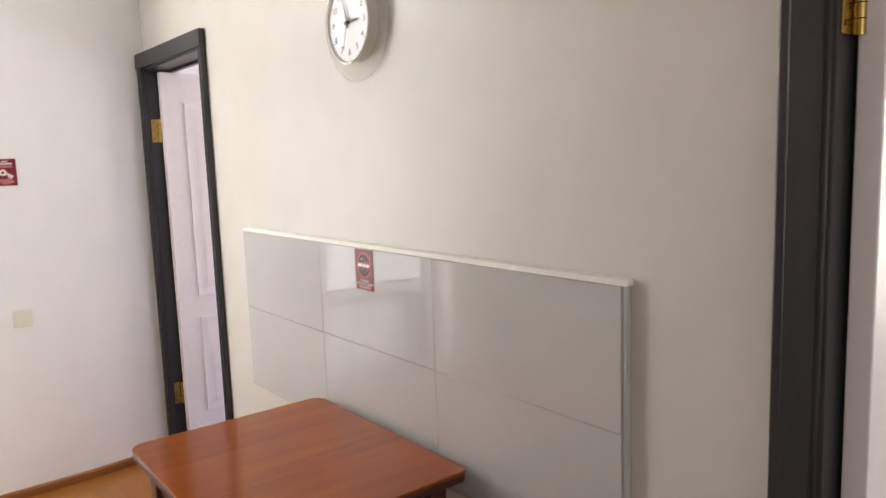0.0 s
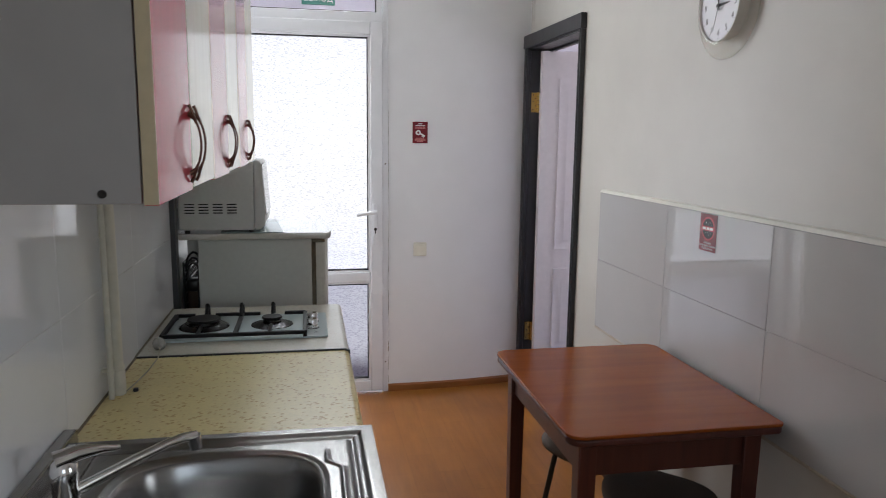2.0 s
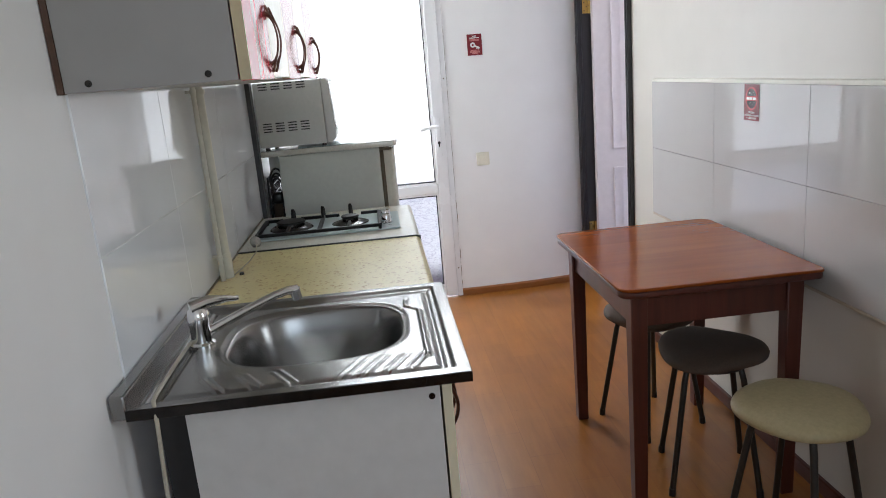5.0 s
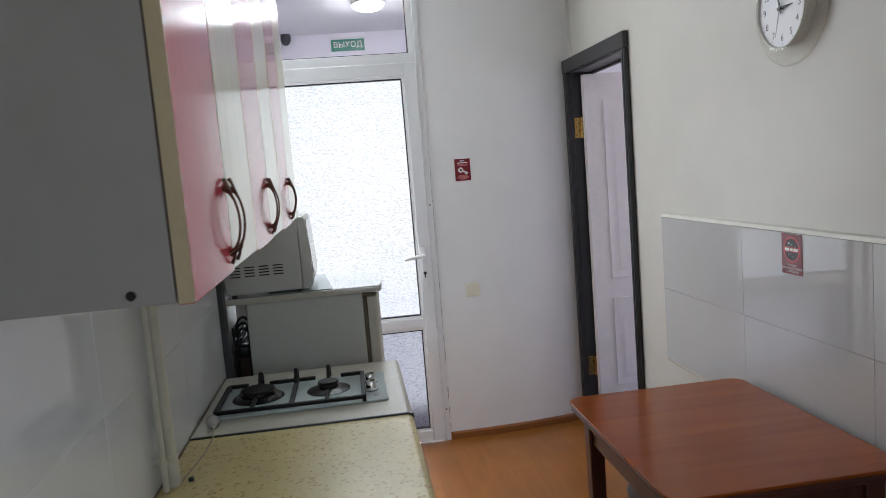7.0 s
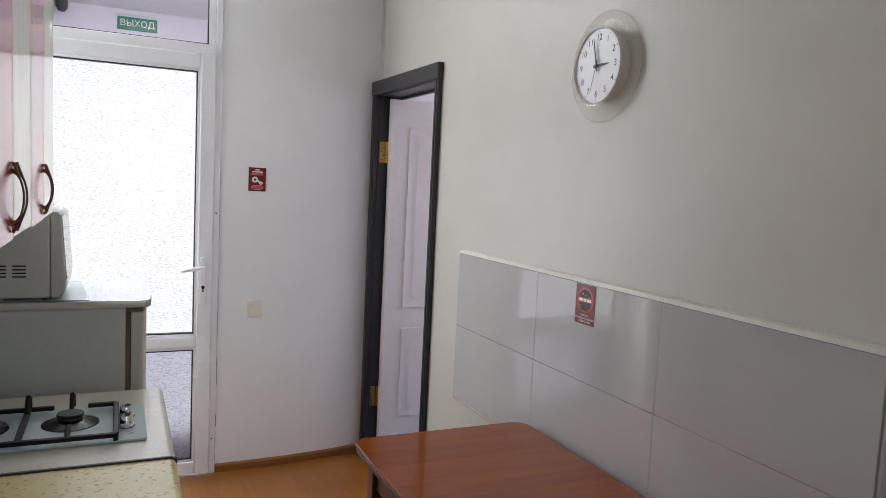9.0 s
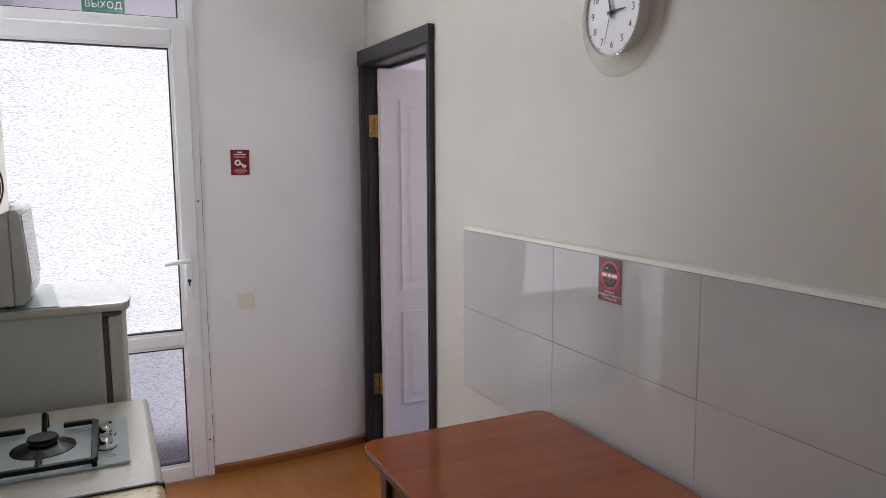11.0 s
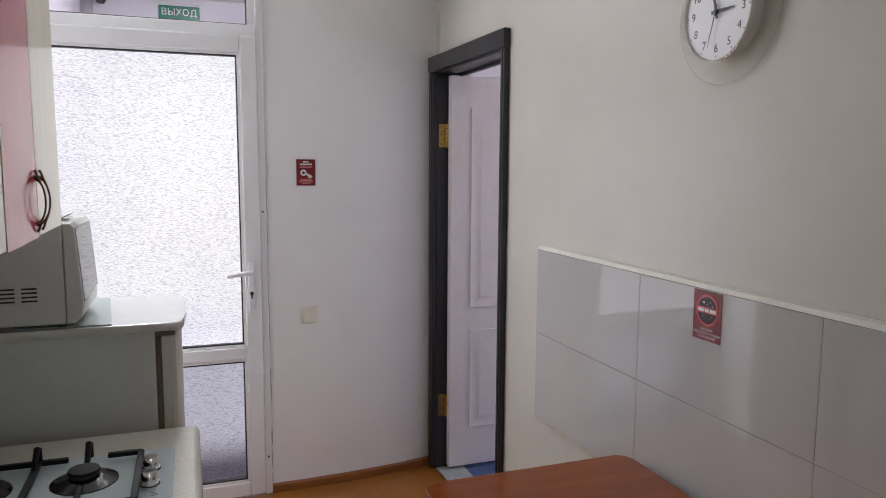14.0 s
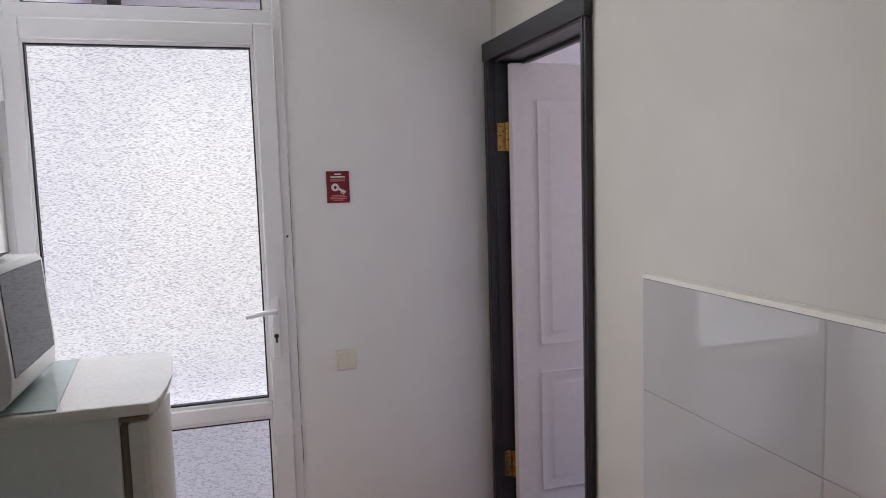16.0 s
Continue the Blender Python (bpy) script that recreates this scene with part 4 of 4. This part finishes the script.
def wall_cabinet(y0, y1, label, show_side):
    c = thing("wall_cabinet", (KX + 0.15, (y0 + y1) / 2, 1.375), label, "cabinet", group="wall cabinets")
    zb, zt, xf = 1.375, 2.10, 0.906
    for a in (y0, y1 - 0.016):
        s = part("side_panel", box(KX + 0.0112, xf, a + (0.0005 if a == y0 else -0.0005), a + 0.016, zb, zt, 0.001), SHADELAM, c)
        if a == y0 and show_side:
            for sx in (0.675, 0.860):
                part("screw", join(rod((sx, a - 0.0015, zb + 0.013), (sx, a + 0.003, zb + 0.013), 0.0055, n=14), rod((sx, a - 0.0022, zb + 0.013), (sx, a, zb + 0.013), 0.0025, n=6)), STEELDARK, s)
            part("back_edge", box(KX + 0.0005, KX + 0.0105, a - 0.001, a + 0.012, zb - 0.001, zt), HARDBOARD, s, "brown hardboard edge")
    part("bottom", box(KX + 0.013, xf, y0 + 0.016, y1 - 0.016, zb, zb + 0.016), WHITELAM, c)
    part("top", box(KX + 0.013, xf, y0 + 0.016, y1 - 0.016, zt - 0.016, zt), WHITELAM, c)
    part("back", box(KX + 0.013, KX + 0.017, y0 + 0.016, y1 - 0.016, zb + 0.016, zt - 0.016), TABLELEG, c)
    ym = (y0 + y1) / 2
    for a, b, m, hy in ((y0, ym, PINKLAM, ym - 0.024), (ym, y1, CREAMLAM, ym + 0.024)):
        d = part("door", box(xf + 0.003, xf + 0.0205, a + 0.001, b - 0.001, zb - 0.002 + (0.004 if m is CREAMLAM else 0), zt, 0.0012), m, c, "glossy pink door" if m is PINKLAM else "glossy cream door")
        part("edge_band", join(box(xf + 0.0028, xf + 0.0208, a + 0.0004, a + 0.0014, zb - 0.001, zt - 0.001)), CREAMEDGE, d)
        bow_handle(xf + 0.0205, hy, zb + 0.026, zb + 0.121, d)
    return c


wall_cabinet(1.124, 1.680, "white wall cabinet with a pink and a cream door", True)
wall_cabinet(1.681, 2.234, "white wall cabinet with glossy pink and cream doors", False)
wall_cabinet(2.240, 2.800, "white wall cabinet with pink and cream doors near the door", False)


# ---- fridge with its top board, microwave ----
LAYOUT = Vector((0.018, -0.056, 0.004))
def fridge():
    f = thing("small_fridge", (0.95, 3.14, -0.004), "small aged white fridge standing beyond the hob worktop", "fridge")
    part("body", box(0.705, 1.121, 2.932, 3.345, 0.03, 1.073, 0.006), FRIDGE, f)
    dr = part("door", plate([(1.137, 2.934), (1.162, 2.934), (1.172, 2.942), (1.179, 2.985), (1.185, 3.06), (1.187, 3.14), (1.185, 3.22), (1.179, 3.295), (1.171, 3.335), (1.162, 3.343), (1.137, 3.343)], 0.10, 1.058, 0.006), FRIDGEDOOR, f, "yellowed rounded fridge door")
    part("gasket", box(1.1205, 1.1375, 2.942, 3.335, 0.11, 1.050), AGEDSEAL, dr)
    part("hinge_bracket", join(box(1.115, 1.172, 2.938, 2.962, 1.0585, 1.0680, 0.002), rod((1.155, 2.950, 1.055), (1.155, 2.950, 1.070), 0.006, n=12)), AGEDSEAL, f)
    for fx in (0.73, 1.10):
        for fy in (2.96, 3.32):
            part("foot", rod((fx, fy, -0.004), (fx, fy, 0.031), 0.014, n=14), BLACK, f)


fridge()
solo("fridge_top_board", plate([(0.640, 2.922), (1.178, 2.922), (1.190, 2.934), (1.196, 2.970), (1.202, 3.040), (1.204, 3.120), (1.202, 3.200), (1.195, 3.280), (1.184, 3.340), (1.172, 3.362), (1.150, 3.372), (0.640, 3.372)], 1.0735, 1.097, 0.004), GLOSSTOP, "cream laminate board with a rounded corner on the fridge", "board", at=(0.93, 3.14, 1.0735))
solo("glass_mat", plate([(0.790, 2.945), (1.018, 2.932), (0.976, 3.352), (0.760, 3.350)], 1.0972, 1.1005, 0.001), MAT, "thin pale glass mat under the microwave", "mat", at=(0.915, 3.17, 1.0972))


def microwave():
    m = thing("microwave", (0.80, 3.11, 1.101), "off-white microwave oven with side vents and dark glass door", "microwave")
    z0, z1, y0, y1 = 1.111, 1.369, 2.914, 3.236
    part("body", box(0.645, 0.915, y0, y1, z0, z1, 0.006), MICRO, m)
    prof = [(0.916, z0 + 0.001), (0.935, z0 + 0.001), (0.952, z0 + 0.018), (0.956, z0 + 0.06), (0.943, z1 - 0.012), (0.934, z1), (0.916, z1)]
    fr = part("front", moved(plate(prof, y0, y1, 0.003), Matrix(((1, 0, 0, 0), (0, 0, 1, 0), (0, 1, 0, 0), (0, 0, 0, 1)))), MICRO, m)
    tilt = math.atan2(0.013, z1 - 0.012 - z0 - 0.06)
    glass = moved(box(-0.001, 0.0025, y0 + 0.015, y1 - 0.018, 0.0, 0.19, 0.001), Matrix.Translation((0.9555, 0, z0 + 0.055)) @ Matrix.Rotation(-tilt, 4, "Y"))
    part("door_window", glass, WINDOWGLASS, fr, "dark glossy door glass")
    part("top_label", moved(box(0.0, 0.030, -0.05, 0.05, 0.0, 0.0015), Matrix.Translation((0.890, y0 + 0.16, z1 + 0.001)) @ Matrix.Rotation(radians(-28), 4, "Y")), BLACK, m, "dark loose tab standing up on top")
    for base, cols in ((z0 + 0.062, 4), (z1 - 0.030, 4)):
        for k in range(cols):
            for j in range(4 if base < 1.24 else 3):
                part("vent_slot", box(0.667 + k * 0.050, 0.702 + k * 0.050, y0 - 0.0008, y0 + 0.002, base + j * 0.0105, base + j * 0.0105 + 0.0045, 0.0004), BLACK, m)
    for fx in (0.67, 0.90):
        for fy in (y0 + 0.03, y1 - 0.03):
            part("foot", rod((fx, fy, 1.0974 if fx < 0.8 else 1.1007), (fx, fy, z0 + 0.001), 0.010, n=12), BLACK, m)


microwave()
LAYOUT = Vector((0.020, -0.026, 0))
solo("dark_strip", box(KX + 0.0005, KX + 0.020, 2.802, 2.852, 0.0, 1.46, 0.001), DARKGREY, "narrow dark grey upright strip against the wall", "board", at=(KX + 0.02, 2.85, 0))


# ---- black wire rack with cables in the gap behind the fridge ----
def wire_rack():
    r = thing("wire_rack", (0.650, 3.1, 0), "black wire rack with coiled cables in the gap behind the fridge", "rack")
    for k in range(11):
        y = 2.965 + 0.03 * k
        part("wire", rod((0.640, y, 0.02), (0.640, y, 0.98), 0.0028, n=6), BLACK, r)
    for z in [0.02 + 0.04 * k for k in range(25)]:
        part("cross_wire", rod((0.643, 2.955, z), (0.643, 3.275, z), 0.0022, n=6), BLACK, r)
    part("frame", tube([(0.642, 2.955, 0.004), (0.642, 2.955, 0.985), (0.642, 3.275, 0.985), (0.642, 3.275, 0.004)], 0.005, 8), BLACK, r)


wire_rack()
coil = [tube([(0.680 + (0.020 + 0.004 * k) * math.cos(a), 2.944 + 0.007 * k + 0.004 * math.sin(3 * a + k), 0.945 + 0.012 * k + (0.040 + 0.007 * k) * math.sin(a)) for a in [6.3 * j / 24 for j in range(25)]], 0.0045, 8) for k in range(3)]
coil.append(tube([(0.692, 2.945, 0.91), (0.698, 2.938, 0.85), (0.690, 2.945, 0.78), (0.676, 2.955, 0.70)], 0.004, 8))
coil.append(box(0.652, 0.700, 2.930, 2.985, 0.875, 0.925, 0.014, 3))
solo("cable_coil", join(*coil), BLACK, "coil of black cable with an adapter hanging on the rack", "cable", at=(0.67, 2.95, 0.9))
solo("dark_bag", box(0.6475, 0.700, 2.965, 3.24, 0.62, 0.885, 0.02, 3), FABRIC, "dark cloth bag stuffed in the gap beside the rack", "bag", at=(0.672, 3.1, 0.62))
solo("paper_roll", lathe([(0.0, 0), (0.012, 0), (0.034, 0.0), (0.034, 0.084), (0.012, 0.084), (0, 0.083)], (0.680, 3.035, 0.9885), n=32), WHITEPLASTIC, "white paper roll standing on the rack", "roll", at=(0.680, 3.035, 0.9885))


LAYOUT = Vector((0, 0, 0))

# ---- table and stools ----
def dining_table():
    t = thing("dining_table", (2.05, 2.09, 0), "cherry laminate kitchen table with dark wooden legs", "table")
    x0, x1, y0, y1, z = 1.757, 2.352, 1.716, 2.462, 0.735
    part("tabletop", plate(rounded(x0, x1, y0, y1, (0.045, 0.02, 0.045, 0.045), 8), z - 0.009, z, 0.003, 3), TABLE, t, smooth=50)
    part("edge_moulding", plate(rounded(x0 + 0.002, x1 - 0.002, y0 + 0.002, y1 - 0.002, (0.045, 0.02, 0.045, 0.045), 8), z - 0.030, z - 0.0095, 0.006, 3), TABLELEG, t, "dark ogee edge under the top")
    for a, b, c, d in ((x0 + 0.055, x1 - 0.055, y0 + 0.052, y0 + 0.070), (x0 + 0.055, x1 - 0.055, y1 - 0.070, y1 - 0.052), (x0 + 0.052, x0 + 0.070, y0 + 0.07, y1 - 0.07), (x1 - 0.070, x1 - 0.052, y0 + 0.07, y1 - 0.07)):
        part("apron", box(a, b, c, d, z - 0.13, z - 0.032, 0.002), TABLELEG, t)
    for lx, ly in ((x0 + 0.065, y0 + 0.065), (x1 - 0.065, y0 + 0.065), (x0 + 0.065, y1 - 0.065), (x1 - 0.065, y1 - 0.065)):
        leg = box(lx - 0.025, lx + 0.025, ly - 0.025, ly + 0.025, 0.0, z - 0.032, 0.004)
        for v in leg.verts:
            k = 1 - 0.22 * max(0, 1 - v.co.z / (z - 0.14)) if v.co.z < z - 0.14 else 1
            v.co.x, v.co.y = lx + (v.co.x - lx) * k, ly + (v.co.y - ly) * k
        part("leg", leg, TABLELEG, t)


dining_table()


def stool(x, y, turn, seat_mat, label, pinch, seat_z=0.445):
    s = thing("stool", (x, y, 0), label, "stool", group="stools at the table")
    bm = bmesh.new()
    n, rings = 48, []
    for r, h in ((0.0, 0.004), (0.35, 0.004), (0.7, 0.002), (0.88, -0.003), (0.97, -0.012), (1.0, -0.022), (0.985, -0.033), (0.90, -0.040), (0.0, -0.040)):
        ring = []
        for k in range(n):
            a = 6.28318 * k / n
            rad = 0.165 * (1 + pinch * math.cos(3 * (a - radians(turn))) + 0.012 * math.sin(5 * a)) * r
            sag = 0.004 * noise.noise(Vector((x + 9 * rad * math.cos(a), y + 9 * rad * math.sin(a), 0.5))) if h > -0.03 else 0
            ring.append(bm.verts.new((x + rad * math.cos(a), y + rad * math.sin(a), seat_z + h + sag)))
        rings.append(ring)
    for a, b in zip(rings, rings[1:]):
        for k in range(n):
            bm.faces.new((a[k], a[(k + 1) % n], b[(k + 1) % n], b[k]))
    bmesh.ops.remove_doubles(bm, verts=bm.verts, dist=1e-5)
    part("seat", bm, seat_mat, s, smooth=70)
    part("seat_ring", tube([(x + 0.115 * math.cos(6.28318 * k / 28), y + 0.115 * math.sin(6.28318 * k / 28), seat_z - 0.049) for k in range(29)], 0.008, 8), LEGMETAL, s)
    for k in range(4):
        a = radians(turn + 45 + 90 * k)
        c, d = math.cos(a), math.sin(a)
        leg = part("leg", tube([(x + 0.085 * c, y + 0.085 * d, seat_z - 0.044), (x + 0.112 * c, y + 0.112 * d, seat_z - 0.056), (x + 0.122 * c, y + 0.122 * d, seat_z - 0.09), (x + 0.185 * c, y + 0.185 * d, 0.012)], 0.0095, 12), LEGMETAL, s)
        part("foot_cap", rod((x + 0.1855 * c, y + 0.1855 * d, 0.0), (x + 0.184 * c, y + 0.184 * d, 0.025), 0.0115, 0.011, 12), BLACK, leg)
    return s


stool(2.072, 2.325, 20, FABRIC, "low stool with brown cloth seat and black tube legs", 0.02, 0.455)
stool(2.108, 1.925, -15, FABRIC, "low stool with a rounded-triangular brown cloth seat", 0.09, 0.462)
stool(2.167, 1.528, 30, BEIGE, "low stool with a beige vinyl seat and black legs", 0.02)



# ---- things on the walls ----
def wall_clock():
    cy, cz = 2.185, 1.867
    c = thing("wall_clock", (EX, cy, cz), "round white wall clock with a wide clear plastic rim", "clock")
    ax = (-1, 0, 0)
    part("rim", lathe([(0.105, 0.004), (0.145, 0.002), (0.157, 0.004), (0.159, 0.010), (0.155, 0.015), (0.134, 0.021), (0.121, 0.034), (0.114, 0.042), (0.109, 0.041)], (EX, cy, cz), ax, 64, True), PLASTICGLASS, c, "clear plastic outer rim").visible_shadow = False
    part("case", lathe([(0, 0.001), (0.100, 0.001), (0.106, 0.020), (0.1085, 0.036), (0.1075, 0.042), (0.1045, 0.040), (0.104, 0.034), (0, 0.034)], (EX, cy, cz), ax, 64), WHITEPLASTIC, c)
    face = part("face", lathe([(0, 0.0342), (0.1035, 0.0342), (0.1035, 0.0352), (0, 0.0352)], (EX, cy, cz), ax, 64), CLOCKFACE, c)
    x = EX - 0.0354
    for h in range(1, 13):
        a = radians(90 - 30 * h)
        lettering(str(h), 0.026, on_east(cy - 0.080 * math.cos(a), cz + 0.080 * math.sin(a), x), INK, face, "numeral", 0.0002)
        part("hour_dot", rod((x + 0.0002, cy - 0.097 * math.cos(a), cz + 0.097 * math.sin(a)), (x - 0.0004, cy - 0.097 * math.cos(a), cz + 0.097 * math.sin(a)), 0.0016, n=8), INK, face)
    for nm, deg, ln, w, e in (("hour_hand", 88.5, 0.056, 0.0042, 0.003), ("minute_hand", -14, 0.083, 0.0034, 0.0045), ("second_hand", 196, 0.078, 0.0011, 0.006)):
        hand = moved(plate([(-w, -0.016), (w, -0.016), (w * 0.9, ln * 0.4), (w * 0.3, ln), (-w * 0.3, ln), (-w * 0.9, ln * 0.4)], 0, 0.0008), on_east(cy, cz, x - e) @ Matrix.Rotation(radians(-deg), 4, "Z"))
        part(nm, hand, INK, c)
    part("hub", rod((x, cy, cz), (x - 0.008, cy, cz), 0.0045, n=16), INK, c)


wall_clock()


def quiet_sign():
    y0, y1, z0, z1 = 2.138, 2.233, 1.117, 1.235
    x = EX - 0.0225
    cy = (y0 + y1) / 2
    s = thing("quiet_sign", (x, cy, z0), "maroon sticker asking for quiet, stuck on the tiles", "sign")
    part("sheet", box(x - 0.0008, x, y0, y1, z0, z1), RED, s)
    zc = z1 - 0.046
    part("disc", lathe([(0, 0), (0.033, 0), (0.033, 0.0003), (0, 0.0003)], (x - 0.0008, cy, zc), (-1, 0, 0), 48), REDDARK, s)
    part("ring", lathe([(0.032, 0), (0.038, 0), (0.038, 0.0005), (0.032, 0.0005)], (x - 0.0008, cy, zc), (-1, 0, 0), 48, True), REDLINE, s)
    part("band", box(x - 0.0016, x - 0.0008, cy - 0.034, cy + 0.034, zc - 0.0075, zc + 0.0075), REDLINE, s)
    for a, b in ((0, 0.020), (0.024, 0.037), (0.041, 0.060)):
        part("word_bar", box(x - 0.0019, x - 0.0016, cy - 0.030 + a, cy - 0.030 + b, zc - 0.004, zc + 0.004), WHITEPRINT, s)
    for dy, dz, r in ((0.012, 0.018, 0.003), (-0.01, 0.02, 0.001), (0.0, 0.014, 0.001), (-0.018, 0.012, 0.0012), (0.015, -0.015, 0.001), (-0.006, -0.02, 0.0012), (-0.016, -0.014, 0.001), (0.004, -0.013, 0.001)):
        part("star", rod((x - 0.0011, cy + dy, zc + dz), (x - 0.0014, cy + dy, zc + dz), r, n=8), WHITEPRINT, s)
    for k, (w, sz) in enumerate((("ПРОСЬБА", 0.0085), ("СОБЛЮДАТЬ ТИШИНУ", 0.0085), ("С 23.00 ДО 8.00", 0.0085))):
        lettering(w, sz, on_east(cy, z0 + 0.026 - k * 0.009, x - 0.001), WHITEPRINT, s, "lettering", 0.0002)


quiet_sign()


def key_sign():
    x0, x1, z0, z1, y = 1.703, 1.788, 1.431, 1.549, 4.1155
    s = thing("key_sign", ((x0 + x1) / 2, y, z0), "maroon sticker with a white key, stuck on the wall", "sign")
    part("sheet", box(x0, x1, y - 0.0022, y + 0.002, z0, z1), RED, s)
    cx, f = (x0 + x1) / 2, y - 0.0022
    for w, z in ((0.012, z1 - 0.014), (0.027, z1 - 0.024)):
        part("heading_bar", box(cx - w, cx + w, f - 0.0004, f, z, z + 0.005), WHITEPRINT, s)
    for w, z in ((0.028, z1 - 0.032), (0.028, z1 - 0.038), (0.024, z0 + 0.026), (0.030, z0 + 0.020), (0.030, z0 + 0.014), (0.018, z0 + 0.008)):
        part("text_bar", box(cx - w, cx + w, f - 0.0004, f, z, z + 0.004), PINKPRINT, s)
    head = lathe([(0.006, 0), (0.0145, 0), (0.0145, 0.0004), (0.006, 0.0004)], (cx - 0.011, f, z0 + 0.058), (0, -1, 0), 32, True)
    shaft = moved(box(0, 0.032, -0.0004, 0, -0.0045, 0.0045), Matrix.Translation((cx - 0.001, f, z0 + 0.054)) @ Matrix.Rotation(radians(28), 4, "Y"))
    teeth = moved(join(box(0.016, 0.021, -0.0004, 0, -0.011, -0.0045), box(0.024, 0.029, -0.0004, 0, -0.011, -0.0045)), Matrix.Translation((cx - 0.001, f, z0 + 0.054)) @ Matrix.Rotation(radians(28), 4, "Y"))
    part("key", join(head, shaft, teeth), WHITEPRINT, s)


key_sign()


def light_switch():
    cx, cz, y = 1.749, 0.833, 4.1165
    s = thing("light_switch", (cx, y, cz), "ivory plastic light switch on the wall", "light switch")
    part("plate", moved(plate(rounded(-0.038, 0.038, -0.039, 0.039, (0.006,) * 4, 4), -0.002, 0.008, 0.003), on_north(cx, cz, y)), IVORY, s)
    part("rocker", moved(box(-0.028, 0.028, -0.028, 0.028, 0.007, 0.013, 0.002), on_north(cx, cz, y) @ Matrix.Rotation(radians(3), 4, "X")), IVORY, s)


light_switch()


def double_socket():
    s = thing("wall_socket", (EX, 1.36, 0.37), "aged ivory double wall socket near the stools", "socket")
    part("plate", moved(plate(rounded(-0.075, 0.075, -0.040, 0.040, (0.008,) * 4, 4), 0, 0.018, 0.004), on_east(1.36, 0.37, EX)), IVORY, s)
    for dy in (-0.036, 0.036):
        w = part("well", lathe([(0, 0.0172), (0.020, 0.0172), (0.0225, 0.019), (0.024, 0.0185)], (EX, 1.36 + dy, 0.37), (-1, 0, 0), 28), IVORY, s)
        for h in (-0.009, 0.009):
            part("pin_hole", rod((EX - 0.0165, 1.36 + dy + h, 0.37), (EX - 0.0178, 1.36 + dy + h, 0.37), 0.003, n=10), BLACK, w)


double_socket()


for mz in (1.316, 0.181):
    solo("wall_plug", lathe([(0, 0), (0.0045, 0), (0.004, 0.003), (0, 0.004)], (1.550, 4.1, mz), (0, -1, 0), 10), BRONZE, "small dark screw in the door frame", "screw", at=(1.550, 4.1, mz))

# ---- seen through the transom ----
def exit_sign():
    s = thing("exit_sign", (1.230, HY, 2.505), "green plastic exit sign with white letters on the hall wall", "sign")
    part("board", box(1.097, 1.363, HY - 0.012, HY, 2.507, 2.598, 0.002), GREEN, s)
    lettering("ВЫХОД", 0.062, on_north(1.230, 2.553, HY - 0.0125), WHITEPRINT, s)
    part("conduit", box(1.08, 1.38, HY - 0.012, HY, 2.613, 2.623, 0.002), WHITEPLASTIC, s)


exit_sign()
cm = thing("security_camera", (0.75, HY, 2.65), "small dark security camera under the hall ceiling", "camera device")
part("housing", lathe([(0, 0), (0.035, 0), (0.04, -0.02), (0.038, -0.05), (0.022, -0.078), (0, -0.085)], (0.75, HY - 0.06, 2.648), n=28), DARKGREY, cm)
part("bracket", box(0.735, 0.765, HY - 0.055, HY, 2.62, 2.648, 0.003), WHITEPLASTIC, cm)
part("lead", tube([(0.72, HY - 0.03, 2.63), (0.70, HY - 0.012, 2.58), (0.695, HY - 0.008, 2.45), (0.70, HY - 0.008, 2.30)], 0.003, 8), WHITEPLASTIC, cm)
lamp = thing("ceiling_lamp", (1.37, 5.2, HZ), "round white ceiling lamp in the hall, lit", "lamp")
part("base", lathe([(0, 0), (0.11, 0), (0.11, -0.02), (0, -0.02)], (1.37, 5.2, HZ - 0.0005), n=40), WHITEPLASTIC, lamp)
part("diffuser", lathe([(0.105, -0.021), (0.10, -0.035), (0.07, -0.055), (0, -0.062)], (1.37, 5.2, HZ), n=40), LAMPGLOW, lamp)
